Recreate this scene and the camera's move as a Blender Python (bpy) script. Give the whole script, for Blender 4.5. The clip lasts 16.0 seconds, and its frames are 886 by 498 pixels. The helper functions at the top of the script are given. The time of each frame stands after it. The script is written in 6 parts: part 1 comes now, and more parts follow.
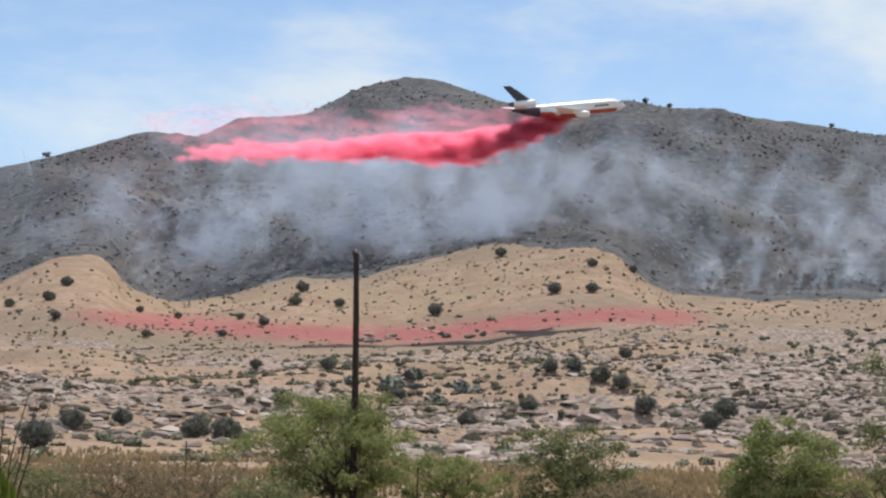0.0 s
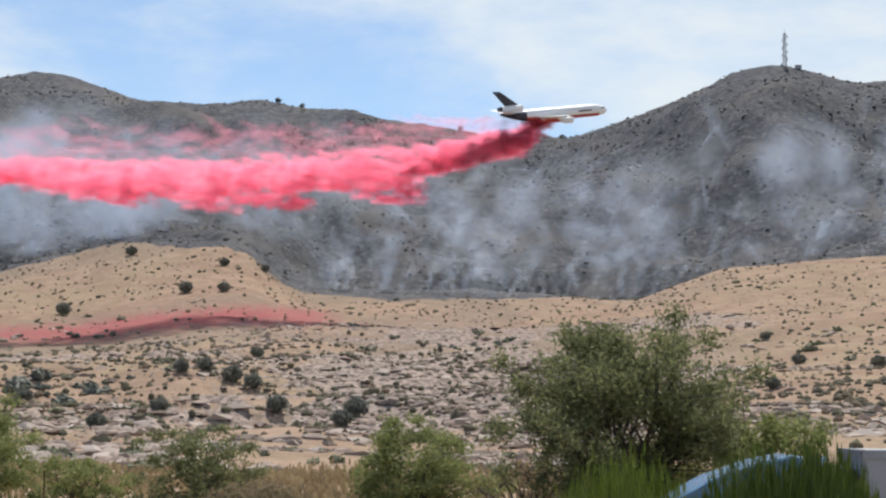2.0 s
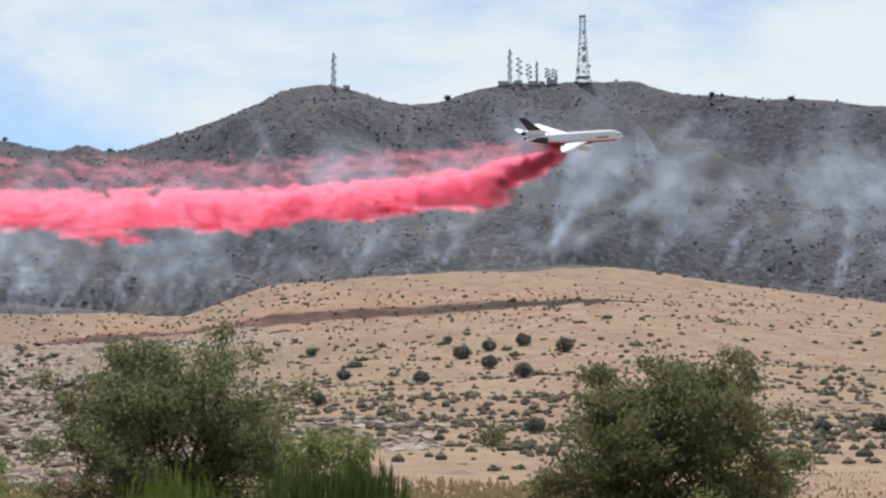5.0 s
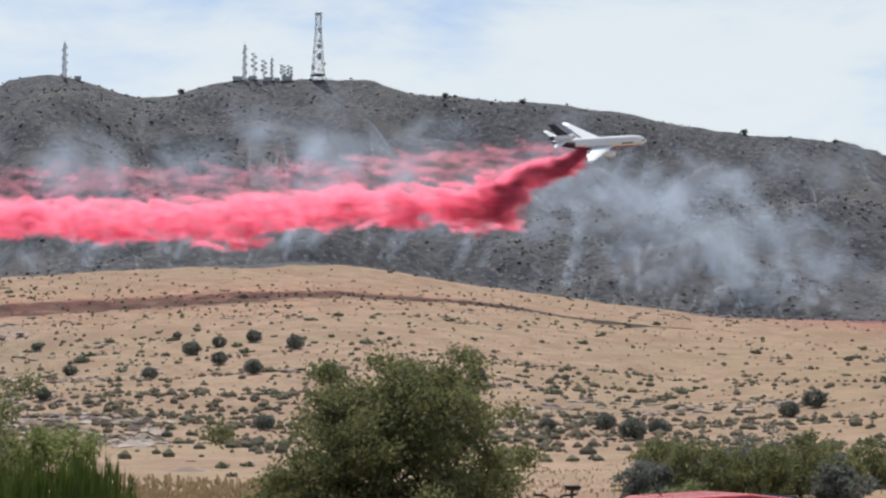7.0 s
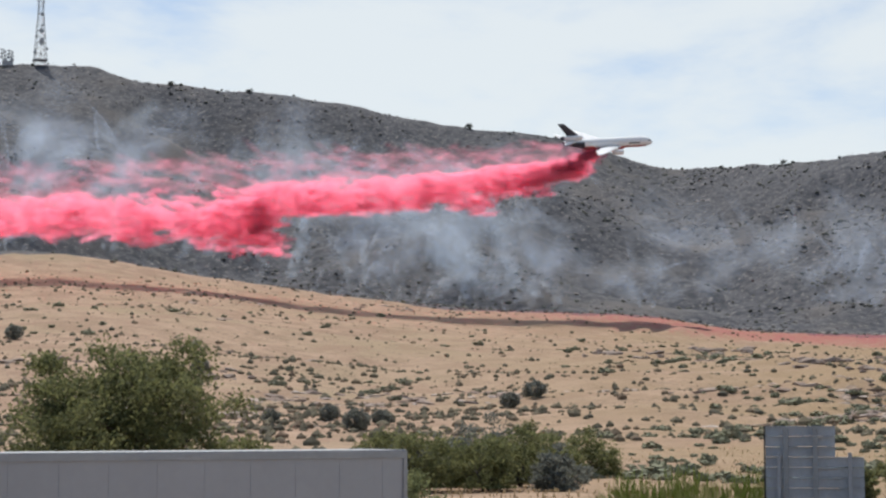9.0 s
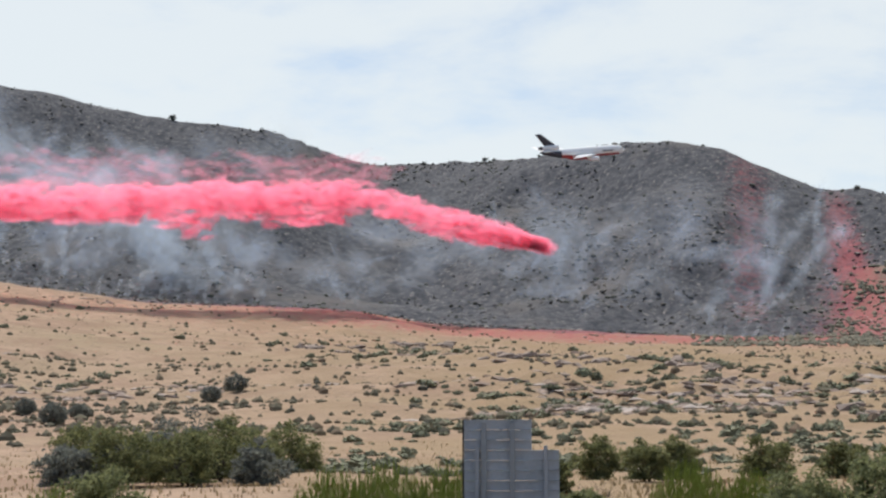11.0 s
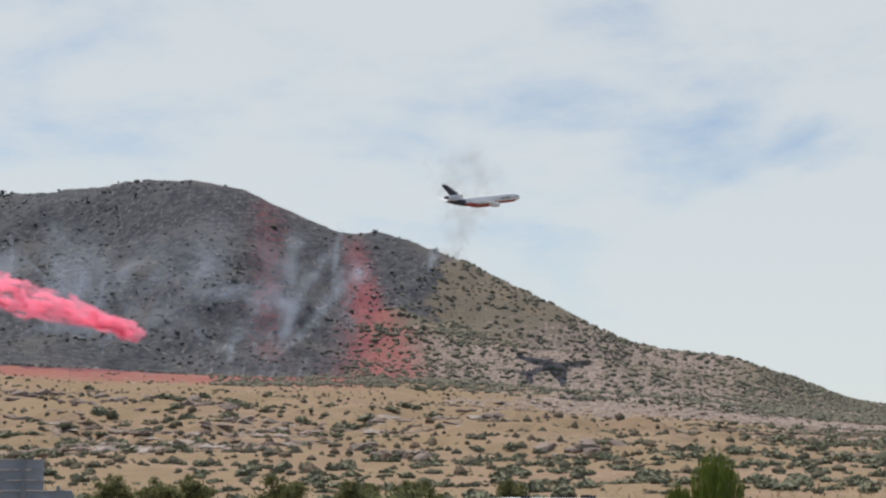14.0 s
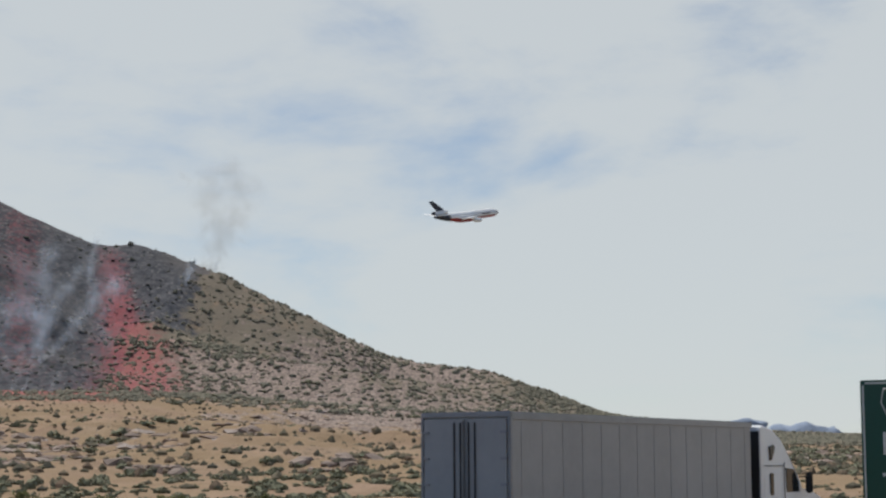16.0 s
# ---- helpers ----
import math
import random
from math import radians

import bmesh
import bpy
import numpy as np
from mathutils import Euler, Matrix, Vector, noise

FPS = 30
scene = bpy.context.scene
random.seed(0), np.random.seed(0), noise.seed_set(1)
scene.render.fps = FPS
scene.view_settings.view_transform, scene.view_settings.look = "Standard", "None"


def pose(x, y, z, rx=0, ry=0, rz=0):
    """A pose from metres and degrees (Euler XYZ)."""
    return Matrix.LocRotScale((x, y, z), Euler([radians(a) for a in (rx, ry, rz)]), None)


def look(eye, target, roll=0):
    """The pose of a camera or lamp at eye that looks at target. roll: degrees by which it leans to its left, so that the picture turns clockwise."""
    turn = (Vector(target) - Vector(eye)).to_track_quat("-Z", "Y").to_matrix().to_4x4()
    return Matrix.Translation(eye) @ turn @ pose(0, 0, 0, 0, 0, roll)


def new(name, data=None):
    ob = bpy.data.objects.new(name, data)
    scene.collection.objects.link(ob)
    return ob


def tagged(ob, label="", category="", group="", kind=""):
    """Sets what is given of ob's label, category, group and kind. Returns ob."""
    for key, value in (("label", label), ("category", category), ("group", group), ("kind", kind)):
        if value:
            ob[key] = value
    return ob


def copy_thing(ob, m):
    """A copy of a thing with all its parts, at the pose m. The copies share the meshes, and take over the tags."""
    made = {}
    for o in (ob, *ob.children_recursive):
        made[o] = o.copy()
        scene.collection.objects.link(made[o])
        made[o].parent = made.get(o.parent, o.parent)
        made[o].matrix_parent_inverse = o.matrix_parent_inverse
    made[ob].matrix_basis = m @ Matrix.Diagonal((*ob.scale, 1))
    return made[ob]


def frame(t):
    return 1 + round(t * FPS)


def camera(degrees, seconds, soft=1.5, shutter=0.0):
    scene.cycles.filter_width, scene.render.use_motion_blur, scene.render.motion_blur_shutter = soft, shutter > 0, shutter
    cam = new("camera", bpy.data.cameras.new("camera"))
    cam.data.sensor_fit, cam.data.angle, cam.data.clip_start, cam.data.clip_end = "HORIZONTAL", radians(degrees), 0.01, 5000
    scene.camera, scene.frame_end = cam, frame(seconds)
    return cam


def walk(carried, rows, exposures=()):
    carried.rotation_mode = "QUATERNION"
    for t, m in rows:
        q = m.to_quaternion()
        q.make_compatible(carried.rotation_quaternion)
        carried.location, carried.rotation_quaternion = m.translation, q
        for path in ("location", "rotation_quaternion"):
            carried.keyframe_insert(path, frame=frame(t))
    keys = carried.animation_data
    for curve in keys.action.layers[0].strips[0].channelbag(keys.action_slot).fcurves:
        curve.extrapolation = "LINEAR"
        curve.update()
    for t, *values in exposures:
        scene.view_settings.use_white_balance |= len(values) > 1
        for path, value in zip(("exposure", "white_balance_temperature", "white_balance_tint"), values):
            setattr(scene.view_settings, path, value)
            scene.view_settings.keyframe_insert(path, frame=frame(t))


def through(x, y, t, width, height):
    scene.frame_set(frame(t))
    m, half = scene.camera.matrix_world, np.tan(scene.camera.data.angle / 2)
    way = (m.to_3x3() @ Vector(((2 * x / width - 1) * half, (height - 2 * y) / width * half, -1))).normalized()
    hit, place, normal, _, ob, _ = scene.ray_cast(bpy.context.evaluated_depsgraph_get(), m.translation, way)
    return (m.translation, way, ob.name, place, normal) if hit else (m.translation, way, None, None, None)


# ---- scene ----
EYE = 2.7            # lens height over the near carriageway
ROAD_AZ = 100.5      # heading of the highway, degrees clockwise from the first view


def aim(yaw, pitch, roll):
    """A camera pose from degrees to the right, degrees up and the clockwise turn of its picture."""
    return pose(0, 0, EYE, 90 + pitch, 0, -yaw) @ pose(0, 0, 0, 0, 0, roll)


cam = camera(25.578, 16.0, soft=2.4)
TURNS = [
    (0.0, 0.000, 4.796, 1.073),
    (0.5, 2.561, 4.817, 0.917),
    (1.0, 5.304, 4.835, 0.745),
    (1.5, 8.095, 4.877, 0.589),
    (2.0, 10.806, 4.923, 0.463),
    (2.5, 13.286, 4.963, 0.259),
    (3.0, 15.554, 5.021, 0.192),
    (3.5, 17.681, 5.097, 0.120),
    (4.0, 19.890, 5.201, 0.019),
    (4.2, 20.741, 5.264, 0.030),
    (6.3, 29.191, 5.442, -0.019),
    (6.5, 29.952, 5.421, 0.074),
    (7.0, 31.945, 5.368, 0.138),
    (7.5, 33.937, 5.285, 0.175),
    (8.0, 35.925, 5.204, 0.136),
    (8.5, 37.959, 5.149, 0.002),
    (8.7, 38.780, 5.143, -0.030),
    (10.8, 47.841, 4.907, -0.094),
    (11.0, 48.752, 4.928, -0.139),
    (11.5, 51.151, 5.032, -0.213),
    (12.0, 53.566, 5.315, -0.244),
    (12.5, 55.975, 5.600, -0.139),
    (13.0, 58.333, 5.874, -0.131),
    (13.5, 60.626, 6.023, -0.086),
    (14.0, 62.822, 6.054, -0.102),
    (14.5, 64.859, 6.072, -0.188),
    (15.0, 66.687, 6.162, -0.306),
    (15.5, 68.380, 6.280, -0.288),
    (16.0, 69.954, 6.426, -0.409),
]
walk(cam, [(t, aim(a, p, r)) for t, a, p, r in TURNS],
     exposures=[(0, 0.32), (3.5, 0.38), (8, 0.30), (11, 0.34), (13, 0.15), (15, -0.03), (16, -0.12)])

# ---------------------------------------------------------------- sky and sun
SUN_AZ, SUN_EL = 14.0, 62.0


def node(tree, kind, at=None, **values):
    n = tree.nodes.new(kind)
    for key, value in values.items():
        n.inputs[key.replace("_", " ")].default_value = value
    return n


def make_sky():
    world = bpy.data.worlds.new("sky")
    scene.world = world
    world.use_nodes = True
    t = world.node_tree
    t.nodes.clear()
    out = t.nodes.new("ShaderNodeOutputWorld")
    back = t.nodes.new("ShaderNodeBackground")
    sky = t.nodes.new("ShaderNodeTexSky")
    sky.sky_type, sky.sun_disc = "NISHITA", False
    sky.sun_elevation, sky.sun_rotation = radians(SUN_EL), radians(SUN_AZ)
    sky.altitude = 1500
    sky.air_density, sky.dust_density, sky.ozone_density = 1.0, 0.35, 2.0
    # thin summer clouds: two layers of stretched noise over the dome
    coord = t.nodes.new("ShaderNodeTexCoord")
    mapping = t.nodes.new("ShaderNodeMapping")
    mapping.inputs["Scale"].default_value = (2.0, 2.0, 5.2)
    mapping.inputs["Location"].default_value = CLOUD_SHIFT
    t.links.new(coord.outputs["Generated"], mapping.inputs["Vector"])
    big = node(t, "ShaderNodeTexNoise", Scale=1.6, Detail=7.0, Roughness=0.55, Distortion=0.35)
    fine = node(t, "ShaderNodeTexNoise", Scale=5.5, Detail=8.0, Roughness=0.6, Distortion=0.2)
    for n in (big, fine):
        t.links.new(mapping.outputs[0], n.inputs["Vector"])
    add = t.nodes.new("ShaderNodeMath")
    add.operation = "MULTIPLY_ADD"
    add.inputs[1].default_value = 0.35
    t.links.new(fine.outputs["Fac"], add.inputs[0])
    t.links.new(big.outputs["Fac"], add.inputs[2])
    # cover grows to the east, where the day is hazier
    sep = t.nodes.new("ShaderNodeSeparateXYZ")
    t.links.new(coord.outputs["Generated"], sep.inputs[0])
    east = t.nodes.new("ShaderNodeMapRange")
    east.inputs["From Min"].default_value, east.inputs["From Max"].default_value = -0.15, 0.7
    east.inputs["To Min"].default_value, east.inputs["To Max"].default_value = -0.08, 0.26
    east.clamp = True
    t.links.new(sep.outputs["X"], east.inputs["Value"])
    # and thins again beyond the mountain's end
    clear = t.nodes.new("ShaderNodeMapRange")
    clear.inputs["From Min"].default_value, clear.inputs["From Max"].default_value = 0.82, 0.97
    clear.inputs["To Min"].default_value, clear.inputs["To Max"].default_value = 0.0, -0.09
    t.links.new(sep.outputs["X"], clear.inputs["Value"])
    cover = t.nodes.new("ShaderNodeMath")
    t.links.new(east.outputs[0], cover.inputs[0])
    t.links.new(clear.outputs[0], cover.inputs[1])
    both = t.nodes.new("ShaderNodeMath")
    t.links.new(add.outputs[0], both.inputs[0])
    t.links.new(cover.outputs[0], both.inputs[1])
    ramp = t.nodes.new("ShaderNodeMapRange")
    ramp.inputs["From Min"].default_value, ramp.inputs["From Max"].default_value = 0.63, 0.94
    ramp.inputs["To Min"].default_value, ramp.inputs["To Max"].default_value = 0.03, 0.88
    ramp.interpolation_type = "SMOOTHSTEP"
    t.links.new(both.outputs[0], ramp.inputs["Value"])
    mix = t.nodes.new("ShaderNodeMix")
    mix.data_type = "RGBA"
    mix.inputs[7].default_value = CLOUD
    t.links.new(ramp.outputs[0], mix.inputs[0])
    t.links.new(sky.outputs[0], mix.inputs[6])
    t.links.new(mix.outputs[2], back.inputs["Color"])
    back.inputs["Strength"].default_value = 0.1
    t.links.new(back.outputs[0], out.inputs[0])


CLOUD_SHIFT = (0.3, 0.0, 0.2)
CLOUD = (6.6, 7.0, 7.1, 1)
make_sky()
sun = new("sun", bpy.data.lights.new("sun", "SUN"))
sun.data.energy, sun.data.angle, sun.data.color = 3.6, radians(0.53), (1.0, 0.95, 0.87)
sun.matrix_world = look((0, 0, 900), (-math.sin(radians(SUN_AZ)) * math.cos(radians(SUN_EL)),
                                     -math.cos(radians(SUN_AZ)) * math.cos(radians(SUN_EL)),
                                     900 - math.sin(radians(SUN_EL))))

# ---------------------------------------------------------------- materials
def material(name, color, rough=0.8, metal=0.0, vary=0.0, scale=2.0, bump=0.0, bump_scale=20.0, second=None, coords="Object", gloss=0.5):
    """A surface with a two-scale mottling between color and second, and a fine relief."""
    m = bpy.data.materials.new(name)
    m.use_nodes = True
    t = m.node_tree
    b = t.nodes["Principled BSDF"]
    b.inputs["Base Color"].default_value = (*color, 1)
    b.inputs["Roughness"].default_value, b.inputs["Metallic"].default_value = rough, metal
    b.inputs["Specular IOR Level"].default_value = gloss
    coord = t.nodes.new("ShaderNodeTexCoord")
    if vary or second:
        second = second or tuple(c * (1 - vary) for c in color)
        a = node(t, "ShaderNodeTexNoise", Scale=scale, Detail=5.0, Roughness=0.6)
        f = node(t, "ShaderNodeTexNoise", Scale=scale * 9, Detail=3.0, Roughness=0.6)
        t.links.new(coord.outputs[coords], a.inputs["Vector"])
        t.links.new(coord.outputs[coords], f.inputs["Vector"])
        mean = t.nodes.new("ShaderNodeMath")
        mean.operation = "MULTIPLY_ADD"
        mean.inputs[1].default_value = 0.45
        t.links.new(f.outputs["Fac"], mean.inputs[0])
        t.links.new(a.outputs["Fac"], mean.inputs[2])
        r = t.nodes.new("ShaderNodeMapRange")
        r.inputs["From Min"].default_value, r.inputs["From Max"].default_value = 0.5, 0.95
        t.links.new(mean.outputs[0], r.inputs["Value"])
        mix = t.nodes.new("ShaderNodeMix")
        mix.data_type = "RGBA"
        mix.inputs[6].default_value, mix.inputs[7].default_value = (*color, 1), (*second, 1)
        t.links.new(r.outputs[0], mix.inputs[0])
        t.links.new(mix.outputs[2], b.inputs["Base Color"])
    if bump:
        n = node(t, "ShaderNodeTexNoise", Scale=bump_scale, Detail=4.0)
        t.links.new(coord.outputs[coords], n.inputs["Vector"])
        u = node(t, "ShaderNodeBump", Strength=bump, Distance=0.05)
        t.links.new(n.outputs["Fac"], u.inputs["Height"])
        t.links.new(u.outputs[0], b.inputs["Normal"])
    return m


def island_material(name, colors, rough=0.9, through=0.0):
    """A surface whose separate pieces each take a colour of their own between the given ones."""
    m = bpy.data.materials.new(name)
    m.use_nodes = True
    t = m.node_tree
    b = t.nodes["Principled BSDF"]
    b.inputs["Roughness"].default_value, b.inputs["Specular IOR Level"].default_value = rough, 0.2
    g = t.nodes.new("ShaderNodeNewGeometry")
    r = t.nodes.new("ShaderNodeValToRGB")
    r.color_ramp.elements[0].color, r.color_ramp.elements[1].color = (*colors[0], 1), (*colors[-1], 1)
    for i, c in enumerate(colors[1:-1]):
        r.color_ramp.elements.new((i + 1) / (len(colors) - 1)).color = (*c, 1)
    t.links.new(g.outputs["Random Per Island"], r.inputs[0])
    t.links.new(r.outputs[0], b.inputs["Base Color"])
    if through:
        tr = t.nodes.new("ShaderNodeBsdfTranslucent")
        t.links.new(r.outputs[0], tr.inputs["Color"])
        mix = t.nodes.new("ShaderNodeMixShader")
        mix.inputs[0].default_value = through
        t.links.new(b.outputs[0], mix.inputs[1])
        t.links.new(tr.outputs[0], mix.inputs[2])
        t.links.new(mix.outputs[0], t.nodes["Material Output"].inputs["Surface"])
    return m


def terrain_material():
    """Dry grass, pale rock, charred slope and dropped retardant, mixed by the sheet's own stains."""
    m = bpy.data.materials.new("hillside")
    m.use_nodes = True
    t = m.node_tree
    b = t.nodes["Principled BSDF"]
    b.inputs["Roughness"].default_value, b.inputs["Specular IOR Level"].default_value = 0.95, 0.1
    coord = t.nodes.new("ShaderNodeTexCoord")

    def noise_at(scale, detail=6.0, rough=0.6):
        n = node(t, "ShaderNodeTexNoise", Scale=scale, Detail=detail, Roughness=rough)
        t.links.new(coord.outputs["Object"], n.inputs["Vector"])
        return n.outputs["Fac"]

    def ranged(value, low, high, smooth=True):
        r = t.nodes.new("ShaderNodeMapRange")
        r.inputs["From Min"].default_value, r.inputs["From Max"].default_value = low, high
        if smooth:
            r.interpolation_type = "SMOOTHSTEP"
        t.links.new(value, r.inputs["Value"])
        return r.outputs[0]

    def mixed(fac, a, c):
        x = t.nodes.new("ShaderNodeMix")
        x.data_type = "RGBA"
        t.links.new(fac, x.inputs[0])
        for slot, v in ((6, a), (7, c)):
            if isinstance(v, tuple):
                x.inputs[slot].default_value = (*v, 1)
            else:
                t.links.new(v, x.inputs[slot])
        return x.outputs[2]

    def combined(op, a, c):
        x = t.nodes.new("ShaderNodeMath")
        x.operation = op
        for slot, v in ((0, a), (1, c)):
            if isinstance(v, (int, float)):
                x.inputs[slot].default_value = v
            else:
                t.links.new(v, x.inputs[slot])
        return x.outputs[0]

    def stain(name):
        a = t.nodes.new("ShaderNodeAttribute")
        a.attribute_name = name
        return a.outputs["Fac"]

    fine, mid, wide = noise_at(0.55), noise_at(0.09), noise_at(0.012)
    grass = mixed(ranged(mid, 0.35, 0.68), GRASS_A, GRASS_B)
    grass = mixed(ranged(wide, 0.45, 0.7), grass, GRASS_C)
    grass = mixed(ranged(fine, 0.56, 0.68), grass, GRASS_D)
    grass = mixed(combined("MULTIPLY", ranged(noise_at(0.035), 0.48, 0.62), 0.7), grass, SOIL_RED)
    grass = mixed(combined("MULTIPLY", stain("gold"), ranged(noise_at(0.03), 0.3, 0.6)), grass, GRASS_GOLD)
    grass = mixed(combined("MULTIPLY", stain("brush"), ranged(noise_at(0.06), 0.15, 0.5)), grass, SCRUB_SOIL)
    rock = mixed(ranged(fine, 0.4, 0.6), ROCK_A, ROCK_B)
    rocky = combined("ADD", stain("rock"), combined("MULTIPLY", combined("SUBTRACT", mid, 0.5), 1.6))
    land = mixed(ranged(rocky, 0.45, 0.65), grass, rock)
    char = mixed(ranged(noise_at(0.14), 0.36, 0.64), HAZY_CHAR_A, HAZY_CHAR_B)
    char = mixed(ranged(noise_at(0.3), 0.55, 0.68), char, CHAR_C)
    char = mixed(ranged(wide, 0.5, 0.72), char, CHAR_D)
    edge = combined("ADD", stain("burn"), combined("MULTIPLY", combined("SUBTRACT", mid, 0.5), 0.9))
    land = mixed(ranged(edge, 0.42, 0.58), land, char)
    splash = combined("ADD", stain("red"), combined("MULTIPLY", combined("SUBTRACT", noise_at(0.22, 8.0, 0.7), 0.5), 1.9))
    land = mixed(combined("MULTIPLY", ranged(splash, 0.2, 1.1), 0.75), land, RETARDANT_STAIN)
    t.links.new(land, b.inputs["Base Color"])
    u = node(t, "ShaderNodeBump", Strength=0.9, Distance=1.2)
    t.links.new(combined("ADD", noise_at(0.25, 5.0), combined("MULTIPLY", noise_at(1.3, 3.0), 0.3)), u.inputs["Height"])
    t.links.new(u.outputs[0], b.inputs["Normal"])
    return m


GRASS_A, GRASS_B, GRASS_C, GRASS_D = (0.385, 0.272, 0.196), (0.275, 0.194, 0.134), (0.31, 0.235, 0.155), (0.19, 0.148, 0.108)
GRASS_GOLD, SCRUB_SOIL, SOIL_RED = (0.285, 0.205, 0.128), (0.205, 0.174, 0.134), (0.275, 0.185, 0.132)
ROCK_A, ROCK_B = (0.39, 0.31, 0.262), (0.19, 0.152, 0.13)
# Char greys, lifted and blued to hold the air haze before the mountain.
HAZY_CHAR_A, HAZY_CHAR_B, CHAR_C, CHAR_D = (0.058, 0.061, 0.070), (0.112, 0.112, 0.120), (0.225, 0.21, 0.198), (0.135, 0.125, 0.121)
RETARDANT_STAIN = (0.36, 0.098, 0.105)
HILLSIDE = terrain_material()
ASPHALT = material("asphalt", (0.055, 0.055, 0.057), 0.9, vary=0.35, scale=0.6, bump=0.3, bump_scale=60)

# ---------------------------------------------------------------- the land
def hashed(ix, iy, seed):
    v = np.sin(ix * 127.1 + iy * 311.7 + seed * 74.7) * 43758.5453
    return v - np.floor(v)


def value_noise(x, y, seed=0):
    ix, iy = np.floor(x), np.floor(y)
    u, v = x - ix, y - iy
    u, v = u * u * u * (u * (6 * u - 15) + 10), v * v * v * (v * (6 * v - 15) + 10)
    a = hashed(ix, iy, seed) * (1 - u) + hashed(ix + 1, iy, seed) * u
    b = hashed(ix, iy + 1, seed) * (1 - u) + hashed(ix + 1, iy + 1, seed) * u
    return (a * (1 - v) + b * v) * 2 - 1


def fbm(x, y, wave, octaves=4, seed=0, gain=0.5):
    total, amp = 0.0, 1.0
    for i in range(octaves):
        total = total + amp * value_noise(x / wave * 2 ** i, y / wave * 2 ** i, seed + i * 13)
        amp *= gain
    return total


def ridged(x, y, wave, octaves=4, seed=0):
    total, amp = 0.0, 1.0
    for i in range(octaves):
        total = total + amp * (1 - 2 * np.abs(value_noise(x / wave * 2 ** i, y / wave * 2 ** i, seed + i * 7)))
        amp *= 0.5
    return total


def step(a, lo, hi):
    s = np.clip((a - lo) / (hi - lo), 0, 1)
    return s * s * (3 - 2 * s)


def line(pairs):
    """A smooth curve over the compass: degrees to the right -> value."""
    xs, ys = [p[0] for p in pairs], [p[1] for p in pairs]

    def value(a):
        return (np.interp(a - 0.35, xs, ys) + np.interp(a + 0.35, xs, ys) + 2 * np.interp(a, xs, ys)) / 4
    return value


# elevations, in degrees over the lens, of the mountain's crest, the foot of the burn and the drop line
crest_el = line([(-180, 0.3), (-100, 0.6), (-50, 3.0), (-24, 5.4), (-12.9, 6.75), (-8.7, 8.05), (-7.2, 7.9), (-6.2, 8.5), (-4.3, 8.6), (-2.5, 9.5), (-1.1, 9.85),
                 (0.0, 9.72), (1.9, 9.1), (3.5, 9.05), (5.2, 9.22), (8.5, 8.85), (12.5, 8.22), (13.4, 8.14), (14.8, 8.25), (16.6, 8.86), (18.3, 9.56), (19.6, 10.17),
                 (20.8, 10.27), (22.1, 9.89), (23.5, 9.63), (25.6, 10.24), (27.9, 10.36), (29.6, 10.33), (31.0, 9.95), (33.0, 9.77), (35.5, 9.65), (38.9, 8.98),
                 (41.0, 8.61), (43.7, 8.39), (45.0, 7.89), (46.4, 7.43), (47.4, 7.4), (51.5, 7.61), (53.9, 7.97), (55.4, 8.07), (57.0, 7.76), (58.2, 7.16),
                 (59.8, 6.57), (61.2, 6.54), (63.5, 5.68), (66.8, 4.02), (68.4, 3.25), (71.6, 2.72), (74.8, 1.52), (76.8, 1.22), (80, 0.98), (84, 0.86), (110, 0.7), (180, 0.3)])
foot_el = line([(-180, 0.1), (-100, 0.3), (-40, 2.6), (-12.8, 3.5), (-11.5, 4.3), (-9.8, 4.35), (-9.3, 3.45), (-8, 3.06), (-6.3, 3.26), (-4.4, 3.89), (-2.4, 4.07),
                (1.1, 5.0), (4.4, 5.13), (5.25, 4.89), (5.8, 4.24), (6.6, 3.75), (7.3, 3.6), (12.7, 3.55), (16.6, 3.45), (18, 4.04), (19.1, 4.45), (21.3, 4.61),
                (26.2, 4.91), (27.9, 5.05), (29.6, 4.88), (32.2, 4.47), (34.7, 4.06), (38.8, 3.55), (42, 3.27), (45.7, 3.04), (49, 2.71), (54.8, 2.4), (57.5, 2.27),
                (62, 2.2), (66, 1.9), (70, 1.6), (75, 1.0), (80, 0.66), (110, 0.4), (180, 0.1)])
drop_el = line([(-180, 0.05), (-100, 0.15), (-40, 1.5), (-13, 2.0), (-2.3, 1.95), (1, 2.17), (3.4, 2.5), (6.4, 2.6), (9, 2.4), (12.2, 2.36), (16.3, 2.6), (19, 2.95), (24, 3.59),
                (29, 3.91), (32.2, 3.85), (38, 3.1), (45, 2.45), (55, 1.9), (65, 1.4), (75, 0.7), (84, 0.4), (180, 0.05)])
drop_r = line([(-180, 800), (-13, 800), (3.6, 818), (21, 907), (33, 974), (45, 960), (60, 930), (180, 900)])
foot_r = line([(-180, 1050), (-13, 1060), (0, 1120), (6, 1040), (14, 1040), (20, 1080), (28, 1120), (36, 1120), (45, 1090), (60, 1060), (180, 1050)])
crest_r = line([(-180, 1900), (-13, 1700), (-8, 1720), (-1, 2000), (6, 1900), (13, 2050), (20, 1780), (28, 1850), (36, 1800), (43, 1780), (47, 1900), (52, 1720), (55, 1600),
                (60, 1560), (66, 1480), (72, 1450), (78, 1700), (90, 2200), (180, 2200)])
